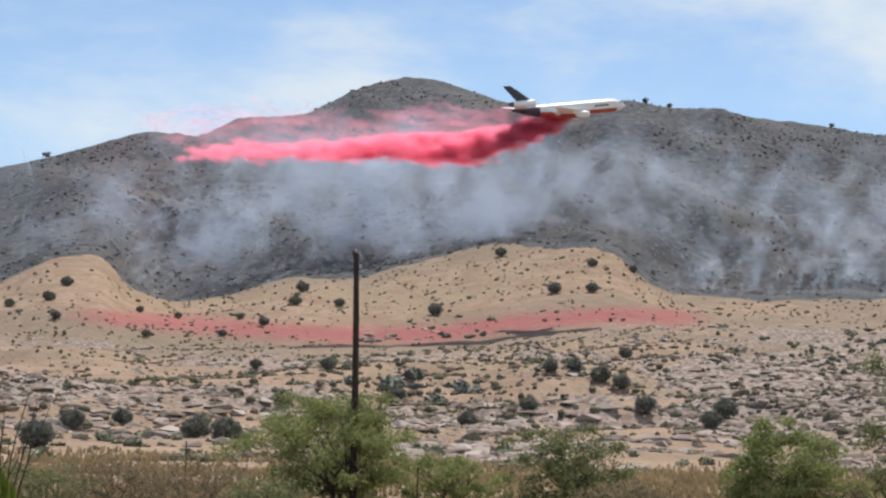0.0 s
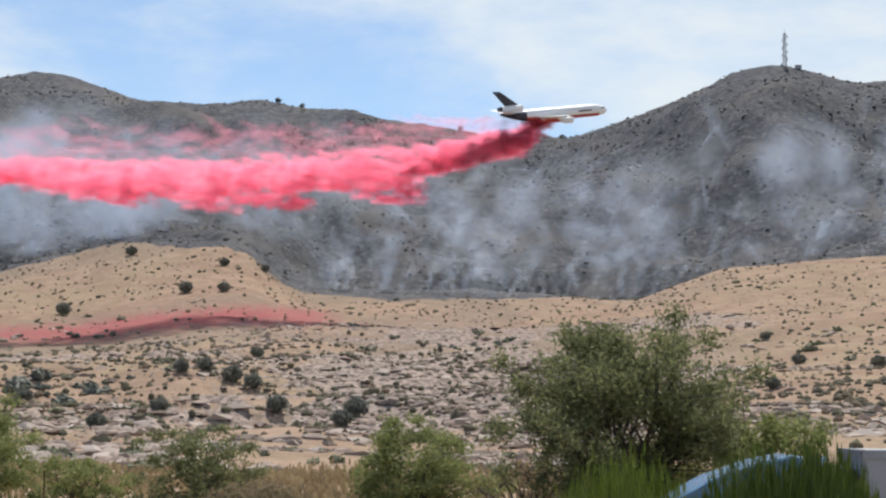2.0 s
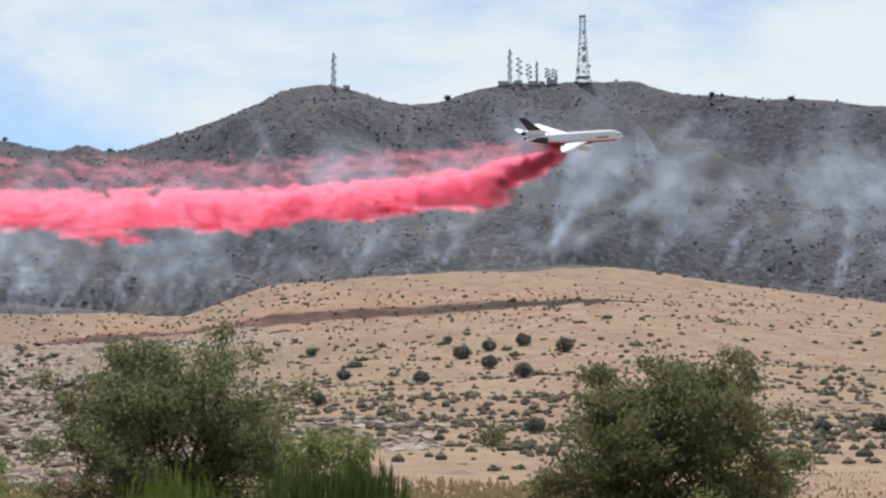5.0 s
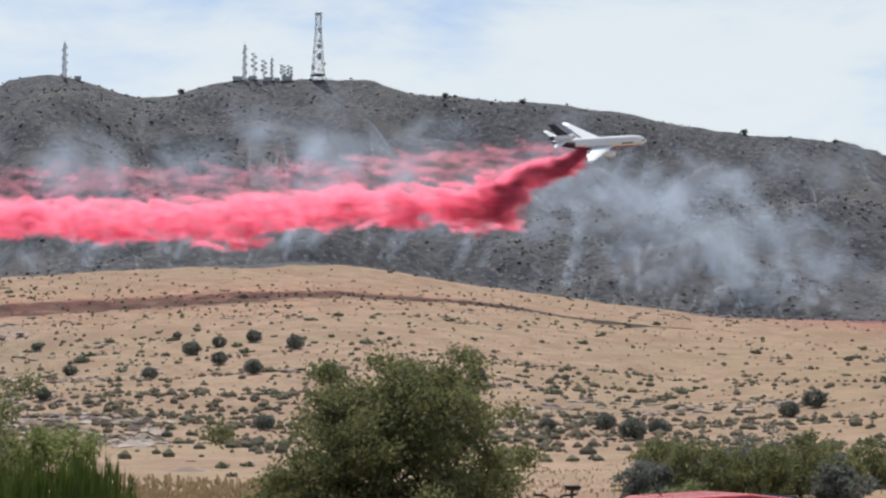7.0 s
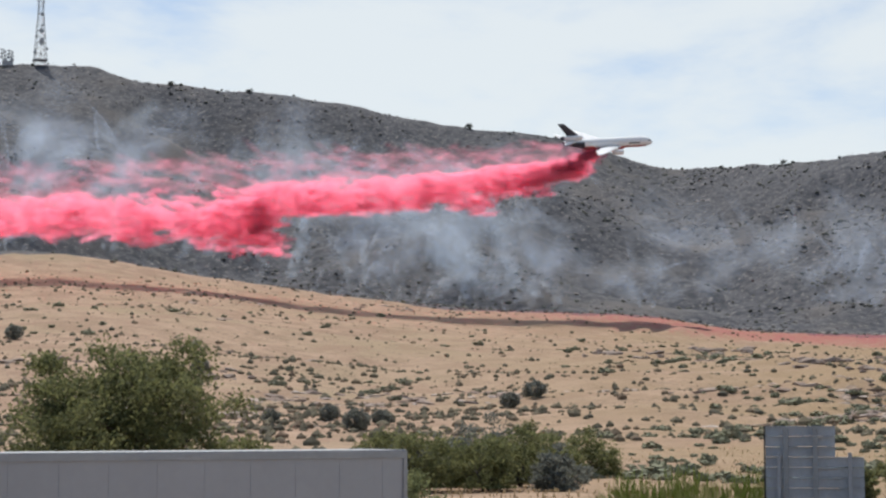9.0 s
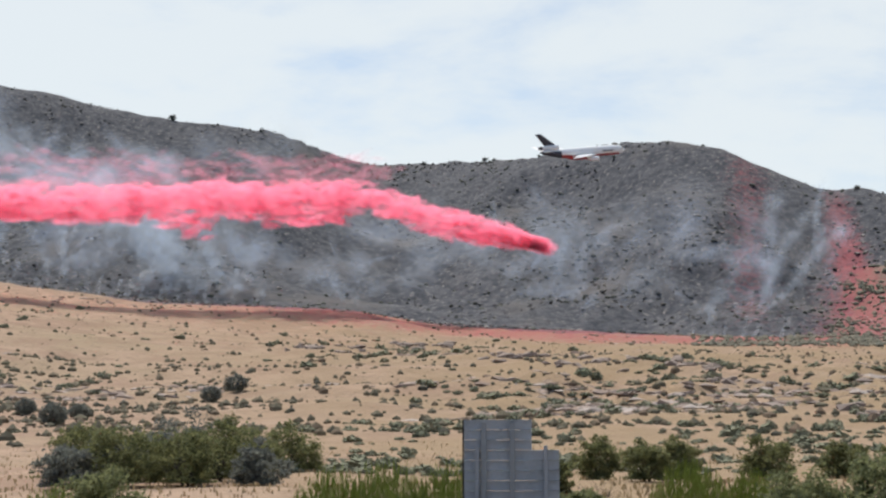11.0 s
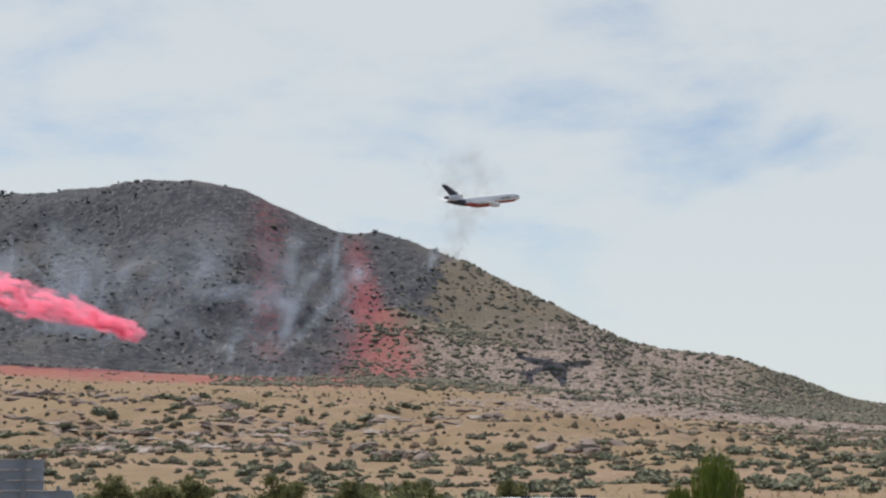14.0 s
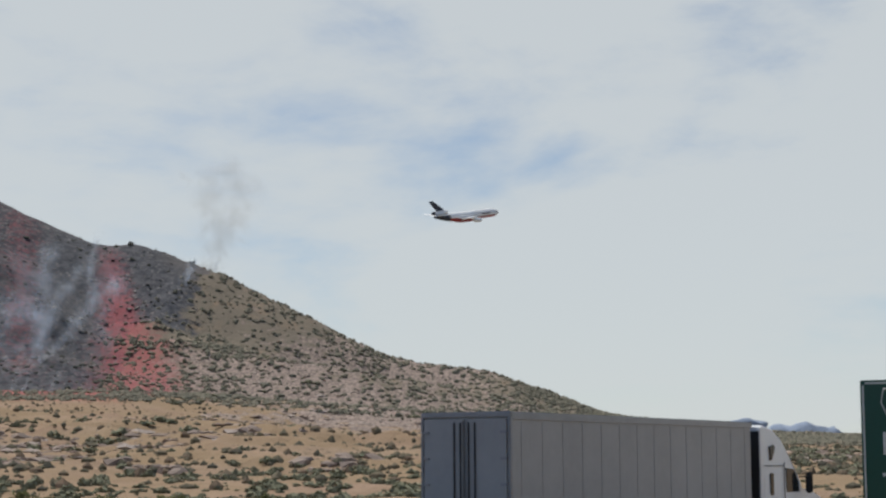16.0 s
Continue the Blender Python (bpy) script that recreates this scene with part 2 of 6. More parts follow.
dip = line([(-180, 0), (-0.5, 0), (1.5, 0.35), (4.5, 0.35), (6.2, 0), (16.5, 0), (19, 0.6), (30, 0.6), (36, 0.1), (40, 0), (180, 0)])

ROAD_N = (math.sin(radians(ROAD_AZ - 90)), math.cos(radians(ROAD_AZ - 90)))
ROAD_D = (math.sin(radians(ROAD_AZ)), math.cos(radians(ROAD_AZ)))


def lift(el, r):
    return EYE + r * np.tan(np.radians(el))


def land_height(x, y):
    """The ground's height at a place."""
    x, y = np.asarray(x, float), np.asarray(y, float)
    r, a = np.hypot(x, y), np.degrees(np.arctan2(x, y))
    q = x * ROAD_N[0] + y * ROAD_N[1]
    plain = np.interp(q, [-400, 8, 17, 19.5, 32, 38, 51, 58], [1.1, 1.1, 0.3, -0.03, -0.03, -2.08, -2.08, -2.4])
    ds, rs, fe, rf, ke, rk = drop_el(a), drop_r(a), foot_el(a), foot_r(a), crest_el(a), crest_r(a)
    low = np.minimum(ds, 1.6)
    side = step(np.abs(a - 35), 75, 150)
    r0, r1, r2, r3 = 150.0, 230.0, 390.0, 620.0
    e0, e1, e2, e3 = -1.92, -1.02 * (1 - side) - 0.9 * side, 0.45 * low / 1.6, 0.62 * ds
    rd = rf + 110
    ed = fe - dip(a)
    u = np.clip((r - rd) / (rk - rd), 0, 1)
    rise = ed + (ke - ed) * (0.82 * u + 0.18 * u * u * (3 - 2 * u))
    el = np.where(r < r0, e0, np.where(r < r1, e0 + (e1 - e0) * (r - r0) / (r1 - r0),
         np.where(r < r2, e1 + (e2 - e1) * (r - r1) / (r2 - r1), np.where(r < r3, e2 + (e3 - e2) * (r - r2) / (r3 - r2),
         np.where(r < rs, e3 + (ds - e3) * (r - r3) / (rs - r3), np.where(r < rf, ds + (fe - ds) * (r - rs) / (rf - rs),
         np.where(r < rd, fe + (ed - fe) * (r - rf) / (rd - rf), rise)))))))
    z = lift(el, r)
    top = lift(ke, rk)
    fall = step(r, rk, rk + 1300)
    z = np.where(r > rk, top + (r - rk) * 0.0 - (top + 10) * fall, z)
    # gullies and ledges; they leave the crest as it is
    hill = step(r, 180, 420) * (1 - step(r, rf - 40, rf + 60)) * (1 - 0.85 * step(a, 69, 75))
    z = z + hill * (1 - step(r, 700, 1000) * 0.5) * (4.2 * fbm(x, y, 130, 5, 3) + 2.4 * ridged(x, y, 48, 4, 9) * step(fbm(x, y, 240, 2, 21), -0.4, 0.4) * (1 - 0.75 * step(np.abs(a - 32), 16, 6)))
    # strata: the rocky slopes climb in low ledges
    warp = z + 3.0 * fbm(x, y, 60, 3, 45)
    tier = 2.6 + 1.2 * fbm(x, y, 300, 2, 46)
    frac = warp / tier - np.floor(warp / tier)
    z = z + hill * np.clip(rock_at(x, y) * 1.9, 0.12, 1) * (step(frac, 0.62, 1.0) - frac) * tier * 0.85
    mount = step(r, rf + 60, rf + 260) * (1 - step(r, rk - 130, rk)) * (1 - 0.9 * step(a, 69, 75))
    z = z + mount * (20.0 * ridged(x, y, 320, 4, 5) + 9.0 * fbm(x, y, 80, 5, 15) - 10.0)
    z = z + step(r, rf + 60, rf + 260) * (1 - step(r, rk, rk + 300)) * 1.2 * fbm(x, y, 26, 3, 31)
    z = z + step(r, 70, 130) * (1 - step(r, 250, 500)) * 0.35 * fbm(x, y, 17, 3, 41)
    near = step(r, 105, 150) * (1 - (1 - step(np.abs(q - 36), 22, 42)) * (1 - step(r, 500, 900)))
    return plain * (1 - near) + z * near


def ground_at(az, r):
    """The place on the ground at that bearing and distance."""
    x, y = r * math.sin(radians(az)), r * math.cos(radians(az))
    return Vector((x, y, float(land_height(x, y))))


def burn_at(x, y):
    r, a = np.hypot(x, y), np.degrees(np.arctan2(x, y))
    rf, rk = foot_r(a), crest_r(a)
    side = np.interp((r - rf) / (rk - rf), [0, 0.3, 0.6, 0.8, 1.0], [58.2, 59.7, 60.7, 62.2, 63.4])
    up = np.clip((r - rf + 6 + 16 * fbm(x, y, 55, 4, 57)) / 22 + 0.5, 0, 1)
    return up * np.clip((side - a + 0.5 * fbm(x, y, 90, 3, 58)) / 1.8 + 0.5, 0, 1)


red_line = line([(-13, 2.7), (-11, 2.62), (-6, 2.35), (-3, 2.2), (0, 2.3), (2, 2.65), (5, 2.95), (8, 2.85), (9, 2.8)])


def red_at(x, y, z):
    r, a = np.hypot(x, y), np.degrees(np.arctan2(x, y))
    el = np.degrees(np.arctan2(z - EYE, r))
    rf, rk = foot_r(a), crest_r(a)
    old = 1.0 * np.exp(-((el - red_line(a)) / 0.34) ** 2) * step(a, -12.5, -9) * (1 - step(a, 6.5, 9)) * (r < rf)
    hem = 0.85 * np.exp(-((r - rf + 22) / 52) ** 2) * step(a, 34, 48) * (1 - step(a, 60, 62.5))
    u = (r - rf) / (rk - rf)
    mid = np.interp(u, [0, 0.3, 0.6, 1.0], [60.2, 61.1, 60.8, 60.1])
    wide = np.interp(u, [0, 0.3, 0.6, 1.0], [2.2, 1.6, 0.95, 0.4])
    patch = 0.95 * np.exp(-((a - mid) / wide) ** 2) * step(u, -0.1, 0.04) * (1 - step(u, 0.75, 1.15))
    veil = 0.5 * np.exp(-((a - 57.7) / 0.8) ** 2) * step(u, 0.15, 0.4) * (1 - step(u, 0.95, 1.1))
    shoulder = 0.3 * np.exp(-((a + 9.0) / 3.2) ** 2) * step(u, 0.15, 0.45) + 0.3 * np.exp(-((a + 4.6) / 1.6) ** 2) * step(u, 0.6, 0.85)
    return np.clip(old + hem + patch + veil + shoulder, 0, 1)


def gold_at(x, y):
    """Where the grass is yellower: the flats to the east."""
    return step(np.degrees(np.arctan2(x, y)), 36, 52)


def brush_at(x, y):
    """Where low scrub darkens the soil: the unburnt mountainside and the rocky slopes."""
    r, a = np.hypot(x, y), np.degrees(np.arctan2(x, y))
    return np.clip(step(a, 55, 60) * step(r, foot_r(a) - 60, foot_r(a) + 60) + 0.55 * step(r, 300, 420) * (1 - step(a, 16, 22)) * step(fbm(x, y, 160, 3, 66), -0.3, 0.4), 0, 1)


def rock_at(x, y):
    r, a = np.hypot(x, y), np.degrees(np.arctan2(x, y))
    left = (1 - step(a, 18, 23)) * step(r, 190, 300) * (1 - step(r, 800, 960)) * 0.62
    wash = np.exp(-((a - 12.5) / 4.5) ** 2) * step(r, 200, 300) * (1 - step(r, 820, 1000)) * 0.5
    right = step(a, 44, 56) * step(r, 260, 420) * 0.45 + step(a, 58, 66) * step(r, 600, 900) * 0.12
    return np.clip(left * (0.5 + 0.8 * fbm(x, y, 130, 3, 61)) + wash + right * (0.6 + 0.8 * fbm(x, y, 170, 3, 62)), 0, 1)


def sheet(name, verts, faces, mat, smooth=True):
    me = bpy.data.meshes.new(name)
    me.vertices.add(len(verts))
    me.vertices.foreach_set("co", np.ascontiguousarray(verts, dtype=np.float32).ravel())
    k = faces.shape[1]
    me.loops.add(faces.size)
    me.loops.foreach_set("vertex_index", np.ascontiguousarray(faces, dtype=np.int32).ravel())
    me.polygons.add(len(faces))
    me.polygons.foreach_set("loop_start", np.arange(0, faces.size, k, dtype=np.int32))
    me.update(calc_edges=True)
    me.validate()
    me.polygons.foreach_set("use_smooth", np.full(len(me.polygons), smooth))
    me.materials.append(mat)
    return me


def make_land():
    fine = np.arange(-15, 85.01, 0.125)
    azs = np.concatenate([np.arange(-180, -15, 2.5), fine, np.arange(87.5, 180, 2.5)])
    rings = np.concatenate([[0.3], np.geomspace(2, 60, 34)[:-1], np.geomspace(60, 300, 90)[:-1], np.geomspace(300, 2100, 250)[:-1], np.geomspace(2100, 4900, 26)])
    A, Rr = np.meshgrid(np.radians(azs), rings)
    X, Y = Rr * np.sin(A), Rr * np.cos(A)
    Z = land_height(X, Y)
    n, k = len(azs), len(rings)
    verts = np.stack([X, Y, Z], -1).reshape(-1, 3)
    i, j = np.meshgrid(np.arange(k - 1), np.arange(n), indexing="ij")
    j2 = (j + 1) % n
    faces = np.stack([i * n + j, i * n + j2, (i + 1) * n + j2, (i + 1) * n + j], -1).reshape(-1, 4)
    j = np.arange(1, n - 2, 2)
    faces = np.concatenate([faces, np.stack([0 * j, j + 2, j + 1, j], -1)])
    me = sheet("ground", verts, faces, HILLSIDE)
    for name, values in (("burn", burn_at(X, Y)), ("red", red_at(X, Y, Z)), ("rock", rock_at(X, Y)), ("gold", gold_at(X, Y)), ("brush", brush_at(X, Y))):
        me.attributes.new(name, "FLOAT", "POINT").data.foreach_set("value", values.ravel().astype(np.float32))
    ob = new("ground", me)
    return tagged(ob, "dry grass foothills under a charred mountain with red retardant streaks", "ground", kind="structure")


make_land()

# ---------------------------------------------------------------- building tools
def part(name, bm, mat, parent, label="", smooth=False):
    """Links a bmesh (or a mesh) as one mesh object under a thing or a part."""
    if isinstance(bm, bmesh.types.BMesh):
        me = bpy.data.meshes.new(name)
        bm.to_mesh(me)
        bm.free()
    else:
        me = bm
    mats = mat if isinstance(mat, (list, tuple)) else [mat]
    if not me.materials:
        for x in mats:
            me.materials.append(x)
    if smooth:
        me.polygons.foreach_set("use_smooth", np.full(len(me.polygons), True))
    ob = new(name, me)
    ob.parent = parent
    return tagged(ob, label) if label else ob


def thing(name, m, label, category, group="", kind=""):
    ob = new(name)
    ob.empty_display_size = 0.2
    ob.matrix_world = m
    return tagged(ob, label, category, group, kind)


def add_box(bm, size, at=(0, 0, 0), turn=(0, 0, 0), bevel=0.0, taper=1.0):
    made = bmesh.ops.create_cube(bm, size=1)["verts"]
    for v in made:
        k = taper if v.co.z > 0 else 1.0
        v.co = Vector((v.co.x * size[0] * k, v.co.y * size[1] * k, v.co.z * size[2]))
    if bevel:
        edges = list({e for v in made for e in v.link_edges})
        made = list({v for f in bmesh.ops.bevel(bm, geom=edges, offset=bevel, segments=2, affect="EDGES")["faces"] for v in f.verts} | {v for v in made if v.is_valid})
    m = pose(*at, *turn)
    for v in made:
        v.co = m @ v.co
    return made


def add_tube(bm, points, radii, sides=8, cap=True):
    """A tapered tube along a row of points."""
    rows = []
    n = len(points)
    pts = [Vector(p) for p in points]
    for i, p in enumerate(pts):
        d = (pts[min(i + 1, n - 1)] - pts[max(i - 1, 0)]).normalized()
        side = d.cross(Vector((0.31, 0.12, 0.94))) if abs(d.z) < 0.93 else d.cross(Vector((1, 0, 0)))
        side.normalize()
        up = side.cross(d)
        r = radii[i] if isinstance(radii, (list, tuple)) else radii
        rows.append([bm.verts.new(p + r * (math.cos(a) * side + math.sin(a) * up)) for a in (2 * math.pi * k / sides for k in range(sides))])
    for a, b in zip(rows, rows[1:]):
        for k in range(sides):
            bm.faces.new((a[k], a[(k + 1) % sides], b[(k + 1) % sides], b[k]))
    if cap:
        bm.faces.new(rows[0][::-1])
        bm.faces.new(rows[-1])
    return rows


def loft(bm, sections, close=True):
    """Skins rows of points of equal count."""
    rows = [[bm.verts.new(p) for p in s] for s in sections]
    n = len(rows[0])
    for a, b in zip(rows, rows[1:]):
        for k in range(n if close else n - 1):
            bm.faces.new((a[k], a[(k + 1) % n], b[(k + 1) % n], b[k]))
    if close:
        bm.faces.new(rows[0][::-1])
        bm.faces.new(rows[-1])
    return rows


def lump(seed, level=1, rough=0.3, squash=1.0):
    """The points and triangles of an uneven lump about 1 m in radius."""
    bm = bmesh.new()
    bmesh.ops.create_icosphere(bm, subdivisions=level, radius=1)
    for v in bm.verts:
        k = 1 + rough * noise.noise(v.co * 1.7 + Vector((seed * 7.3, seed * 3.1, seed))) + 0.5 * rough * noise.noise(v.co * 4.1 + Vector((seed, 5, seed * 2.0)))
        v.co *= k
        v.co.z *= squash
    bm.verts.index_update()
    out = np.array([v.co for v in bm.verts]), np.array([[v.index for v in f.verts] for f in bm.faces])
    bm.free()
    return out


def jagged(seed):
    """A blocky, ledge-like stone."""
    rnd = random.Random(seed)
    bm = bmesh.new()
    for _ in range(14):
        p = Vector((rnd.gauss(0, 1), rnd.gauss(0, 1), rnd.gauss(0, 1))).normalized()
        bm.verts.new((p.x * rnd.uniform(0.8, 1.1), p.y * rnd.uniform(0.7, 1.0), p.z * rnd.uniform(0.5, 0.75)))
    hull = bmesh.ops.convex_hull(bm, input=bm.verts)
    bmesh.ops.delete(bm, geom=[v for v in bm.verts if not v.link_faces], context="VERTS")
    bmesh.ops.triangulate(bm, faces=bm.faces)
    bm.verts.index_update()
    out = np.array([v.co for v in bm.verts]), np.array([[v.index for v in f.verts] for f in bm.faces])
    bm.free()
    return out


TETRA = (np.array([(1, 1, 1), (1, -1, -1), (-1, 1, -1), (-1, -1, 1)]) * 0.62, np.array([(0, 1, 2), (0, 3, 1), (0, 2, 3), (1, 3, 2)]))
LEAF = (np.array([(0, -1, 0), (0.42, 0, 0.12), (0, 1, 0), (-0.42, 0, 0.12)]), np.array([(0, 1, 2), (0, 2, 3)]))


def turned(rng, n):
    q = rng.normal(size=(n, 4))
    q /= np.linalg.norm(q, axis=1)[:, None]
    w, x, y, z = q.T
    return np.stack([1 - 2 * (y * y + z * z), 2 * (x * y - z * w), 2 * (x * z + y * w), 2 * (x * y + z * w), 1 - 2 * (x * x + z * z), 2 * (y * z - x * w),
                     2 * (x * z - y * w), 2 * (y * z + x * w), 1 - 2 * (x * x + y * y)], 1).reshape(n, 3, 3)


def upright(rng, n, yaw=None):
    a = rng.uniform(0, 2 * np.pi, n) if yaw is None else yaw
    o, i = np.zeros(n), np.ones(n)
    return np.stack([np.cos(a), -np.sin(a), o, np.sin(a), np.cos(a), o, o, o, i], 1).reshape(n, 3, 3)


def scatter_mesh(name, shapes, places, sizes, rng, mat, free=False, smooth=False, yaw=None):
    """One mesh of many small pieces; sizes is (n, 3); free: turned every way, else about the vertical alone."""
    places, sizes = np.asarray(places, float), np.asarray(sizes, float)
    n = len(places)
    turn = turned(rng, n) if free else upright(rng, n, yaw)
    pick = rng.integers(0, len(shapes), n)
    verts, faces, base = [], [], 0
    for k, (V, F) in enumerate(shapes):
        idx = np.nonzero(pick == k)[0]
        if not len(idx):
            continue
        P = np.einsum("nij,nvj->nvi", turn[idx], V[None] * sizes[idx][:, None, :]) + places[idx][:, None, :]
        verts.append(P.reshape(-1, 3))
        faces.append((F[None] + (np.arange(len(idx)) * len(V))[:, None, None] + base).reshape(-1, 3))
        base += len(idx) * len(V)
    return sheet(name, np.concatenate(verts), np.concatenate(faces), mat, smooth)


def foot_of(az, el, near=58.0, far=1900.0):
    """Where the ground first meets the line at that bearing and elevation."""
    r = np.geomspace(near, far, 2500)
    a = radians(az)
    z = land_height(r * math.sin(a), r * math.cos(a))
    hit = np.nonzero(np.degrees(np.arctan2(z - EYE, r)) >= el)[0]
    d = r[hit[0]] if len(hit) else far
    return ground_at(az, float(d)), float(d)

# ---------------------------------------------------------------- highway
PAINT = material("road_paint", (0.72, 0.70, 0.62), 0.8, vary=0.2, scale=3)


def carriageway(name, q0, q1, z, label):
    bm = bmesh.new()
    add_box(bm, (1000, q1 - q0, 0.2), (0, 0, z - 0.1))
    root = part(name, bm, ASPHALT, None)
    c = (q0 + q1) / 2
    root.matrix_world = pose(ROAD_N[0] * c, ROAD_N[1] * c, 0, 0, 0, 90 - ROAD_AZ)
    tagged(root, label, "road", kind="structure")
    for side in (-1, 1):
        bm = bmesh.new()
        add_box(bm, (998, 0.12, 0.006), (0, side * (abs(q1 - q0) / 2 - 1.2), z + 0.003))
        part("edge_line", bm, PAINT, root)


carriageway("road", 20.5, 31.5, 0.0, "grey asphalt highway carriageway with worn edge lines")
carriageway("road", 38.8, 50.0, -2.05, "grey asphalt highway carriageway below the median bank")

# ---------------------------------------------------------------- what covers the hills
rng = np.random.default_rng(7)
SCRUB = island_material("scrub_leaves", [(0.085, 0.08, 0.06), (0.13, 0.115, 0.078), (0.155, 0.135, 0.09), (0.17, 0.12, 0.082)])
HILL_SCRUB = island_material("hill_scrub", [(0.13, 0.128, 0.096), (0.18, 0.17, 0.125), (0.23, 0.205, 0.15)])
BURNT = island_material("burnt_scrub", [(0.036, 0.036, 0.038), (0.06, 0.058, 0.055), (0.10, 0.098, 0.082)])
ASHEN = island_material("ashen_scrub", [(0.075, 0.08, 0.07), (0.11, 0.112, 0.092), (0.15, 0.145, 0.12)])
STONE = island_material("hill_stone", [(0.17, 0.125, 0.10), (0.29, 0.22, 0.18), (0.46, 0.39, 0.34), (0.22, 0.165, 0.135)])
ASH_STONE = island_material("sooty_stone", [(0.10, 0.095, 0.09), (0.18, 0.165, 0.15), (0.34, 0.31, 0.28)])
GREENS = island_material("desert_shrub_leaves", [(0.145, 0.152, 0.10), (0.20, 0.205, 0.135), (0.255, 0.245, 0.165)])
GULLY = island_material("gully_shrub_leaves", [(0.11, 0.12, 0.105), (0.155, 0.165, 0.14), (0.20, 0.205, 0.17)])
LUMPS = [lump(i, 1, 0.45, 0.8) for i in range(6)]
STONES = [jagged(i) for i in range(8)]


def bushy(seed, n=26):
    """A leafy dome about 1 m in radius: small tufts round an uneven heart."""
    r = np.random.default_rng(seed)
    V0, F0 = lump(seed, 1, 0.4, 0.7)
    d = r.normal(size=(n, 3))
    d[:, 2] = np.abs(d[:, 2]) * 0.8
    d /= np.linalg.norm(d, axis=1)[:, None]
    p = d * r.uniform(0.55, 1.12, n)[:, None] * np.array([1, 1, 0.85]) + np.array([0, 0, 0.12])
    R = turned(r, n)
    s = r.uniform(0.22, 0.48, n)
    V = np.einsum("nij,nvj->nvi", R, TETRA[0][None] * s[:, None, None]) + p[:, None, :]
    F = TETRA[1][None] + (np.arange(n) * 4)[:, None, None] + len(V0)
    return np.concatenate([V0 * 0.74 + np.array([0, 0, 0.3]), V.reshape(-1, 3)]), np.concatenate([F0, F.reshape(-1, 3)])


BUSHES = [bushy(i) for i in range(6)]


def spread(n, a0, a1, r0, r1, keep):
    """Random places on the ground between two bearings and distances, thinned by keep(x, y, a, r)."""
    a, r = rng.uniform(a0, a1, n), np.sqrt(rng.uniform(r0 ** 2, r1 ** 2, n))
    x, y = r * np.sin(np.radians(a)), r * np.cos(np.radians(a))
    ok = rng.uniform(size=n) < keep(x, y, a, r)
    x, y, a, r = x[ok], y[ok], a[ok], r[ok]
    return np.stack([x, y, land_height(x, y)], 1), a, r


def even(n, a0, a1, r0, r1, keep):
    """The same, but as dense in bearing and log distance."""
    a, r = rng.uniform(a0, a1, n), np.exp(rng.uniform(math.log(r0), math.log(r1), n))
    x, y = r * np.sin(np.radians(a)), r * np.cos(np.radians(a))
    ok = rng.uniform(size=n) < keep(x, y, a, r)
    x, y, a, r = x[ok], y[ok], a[ok], r[ok]
    return np.stack([x, y, land_height(x, y)], 1), a, r


def stuff(name, me, label, category):
    return tagged(new(name, me), label, category, kind="stuff")


def sized(n, lo, hi, flat, power=2.0):
    s = lo + (hi - lo) * rng.uniform(size=n) ** power
    return np.stack([s * rng.uniform(0.8, 1.3, n), s * rng.uniform(0.8, 1.3, n), s * flat * rng.uniform(0.7, 1.3, n)], 1)


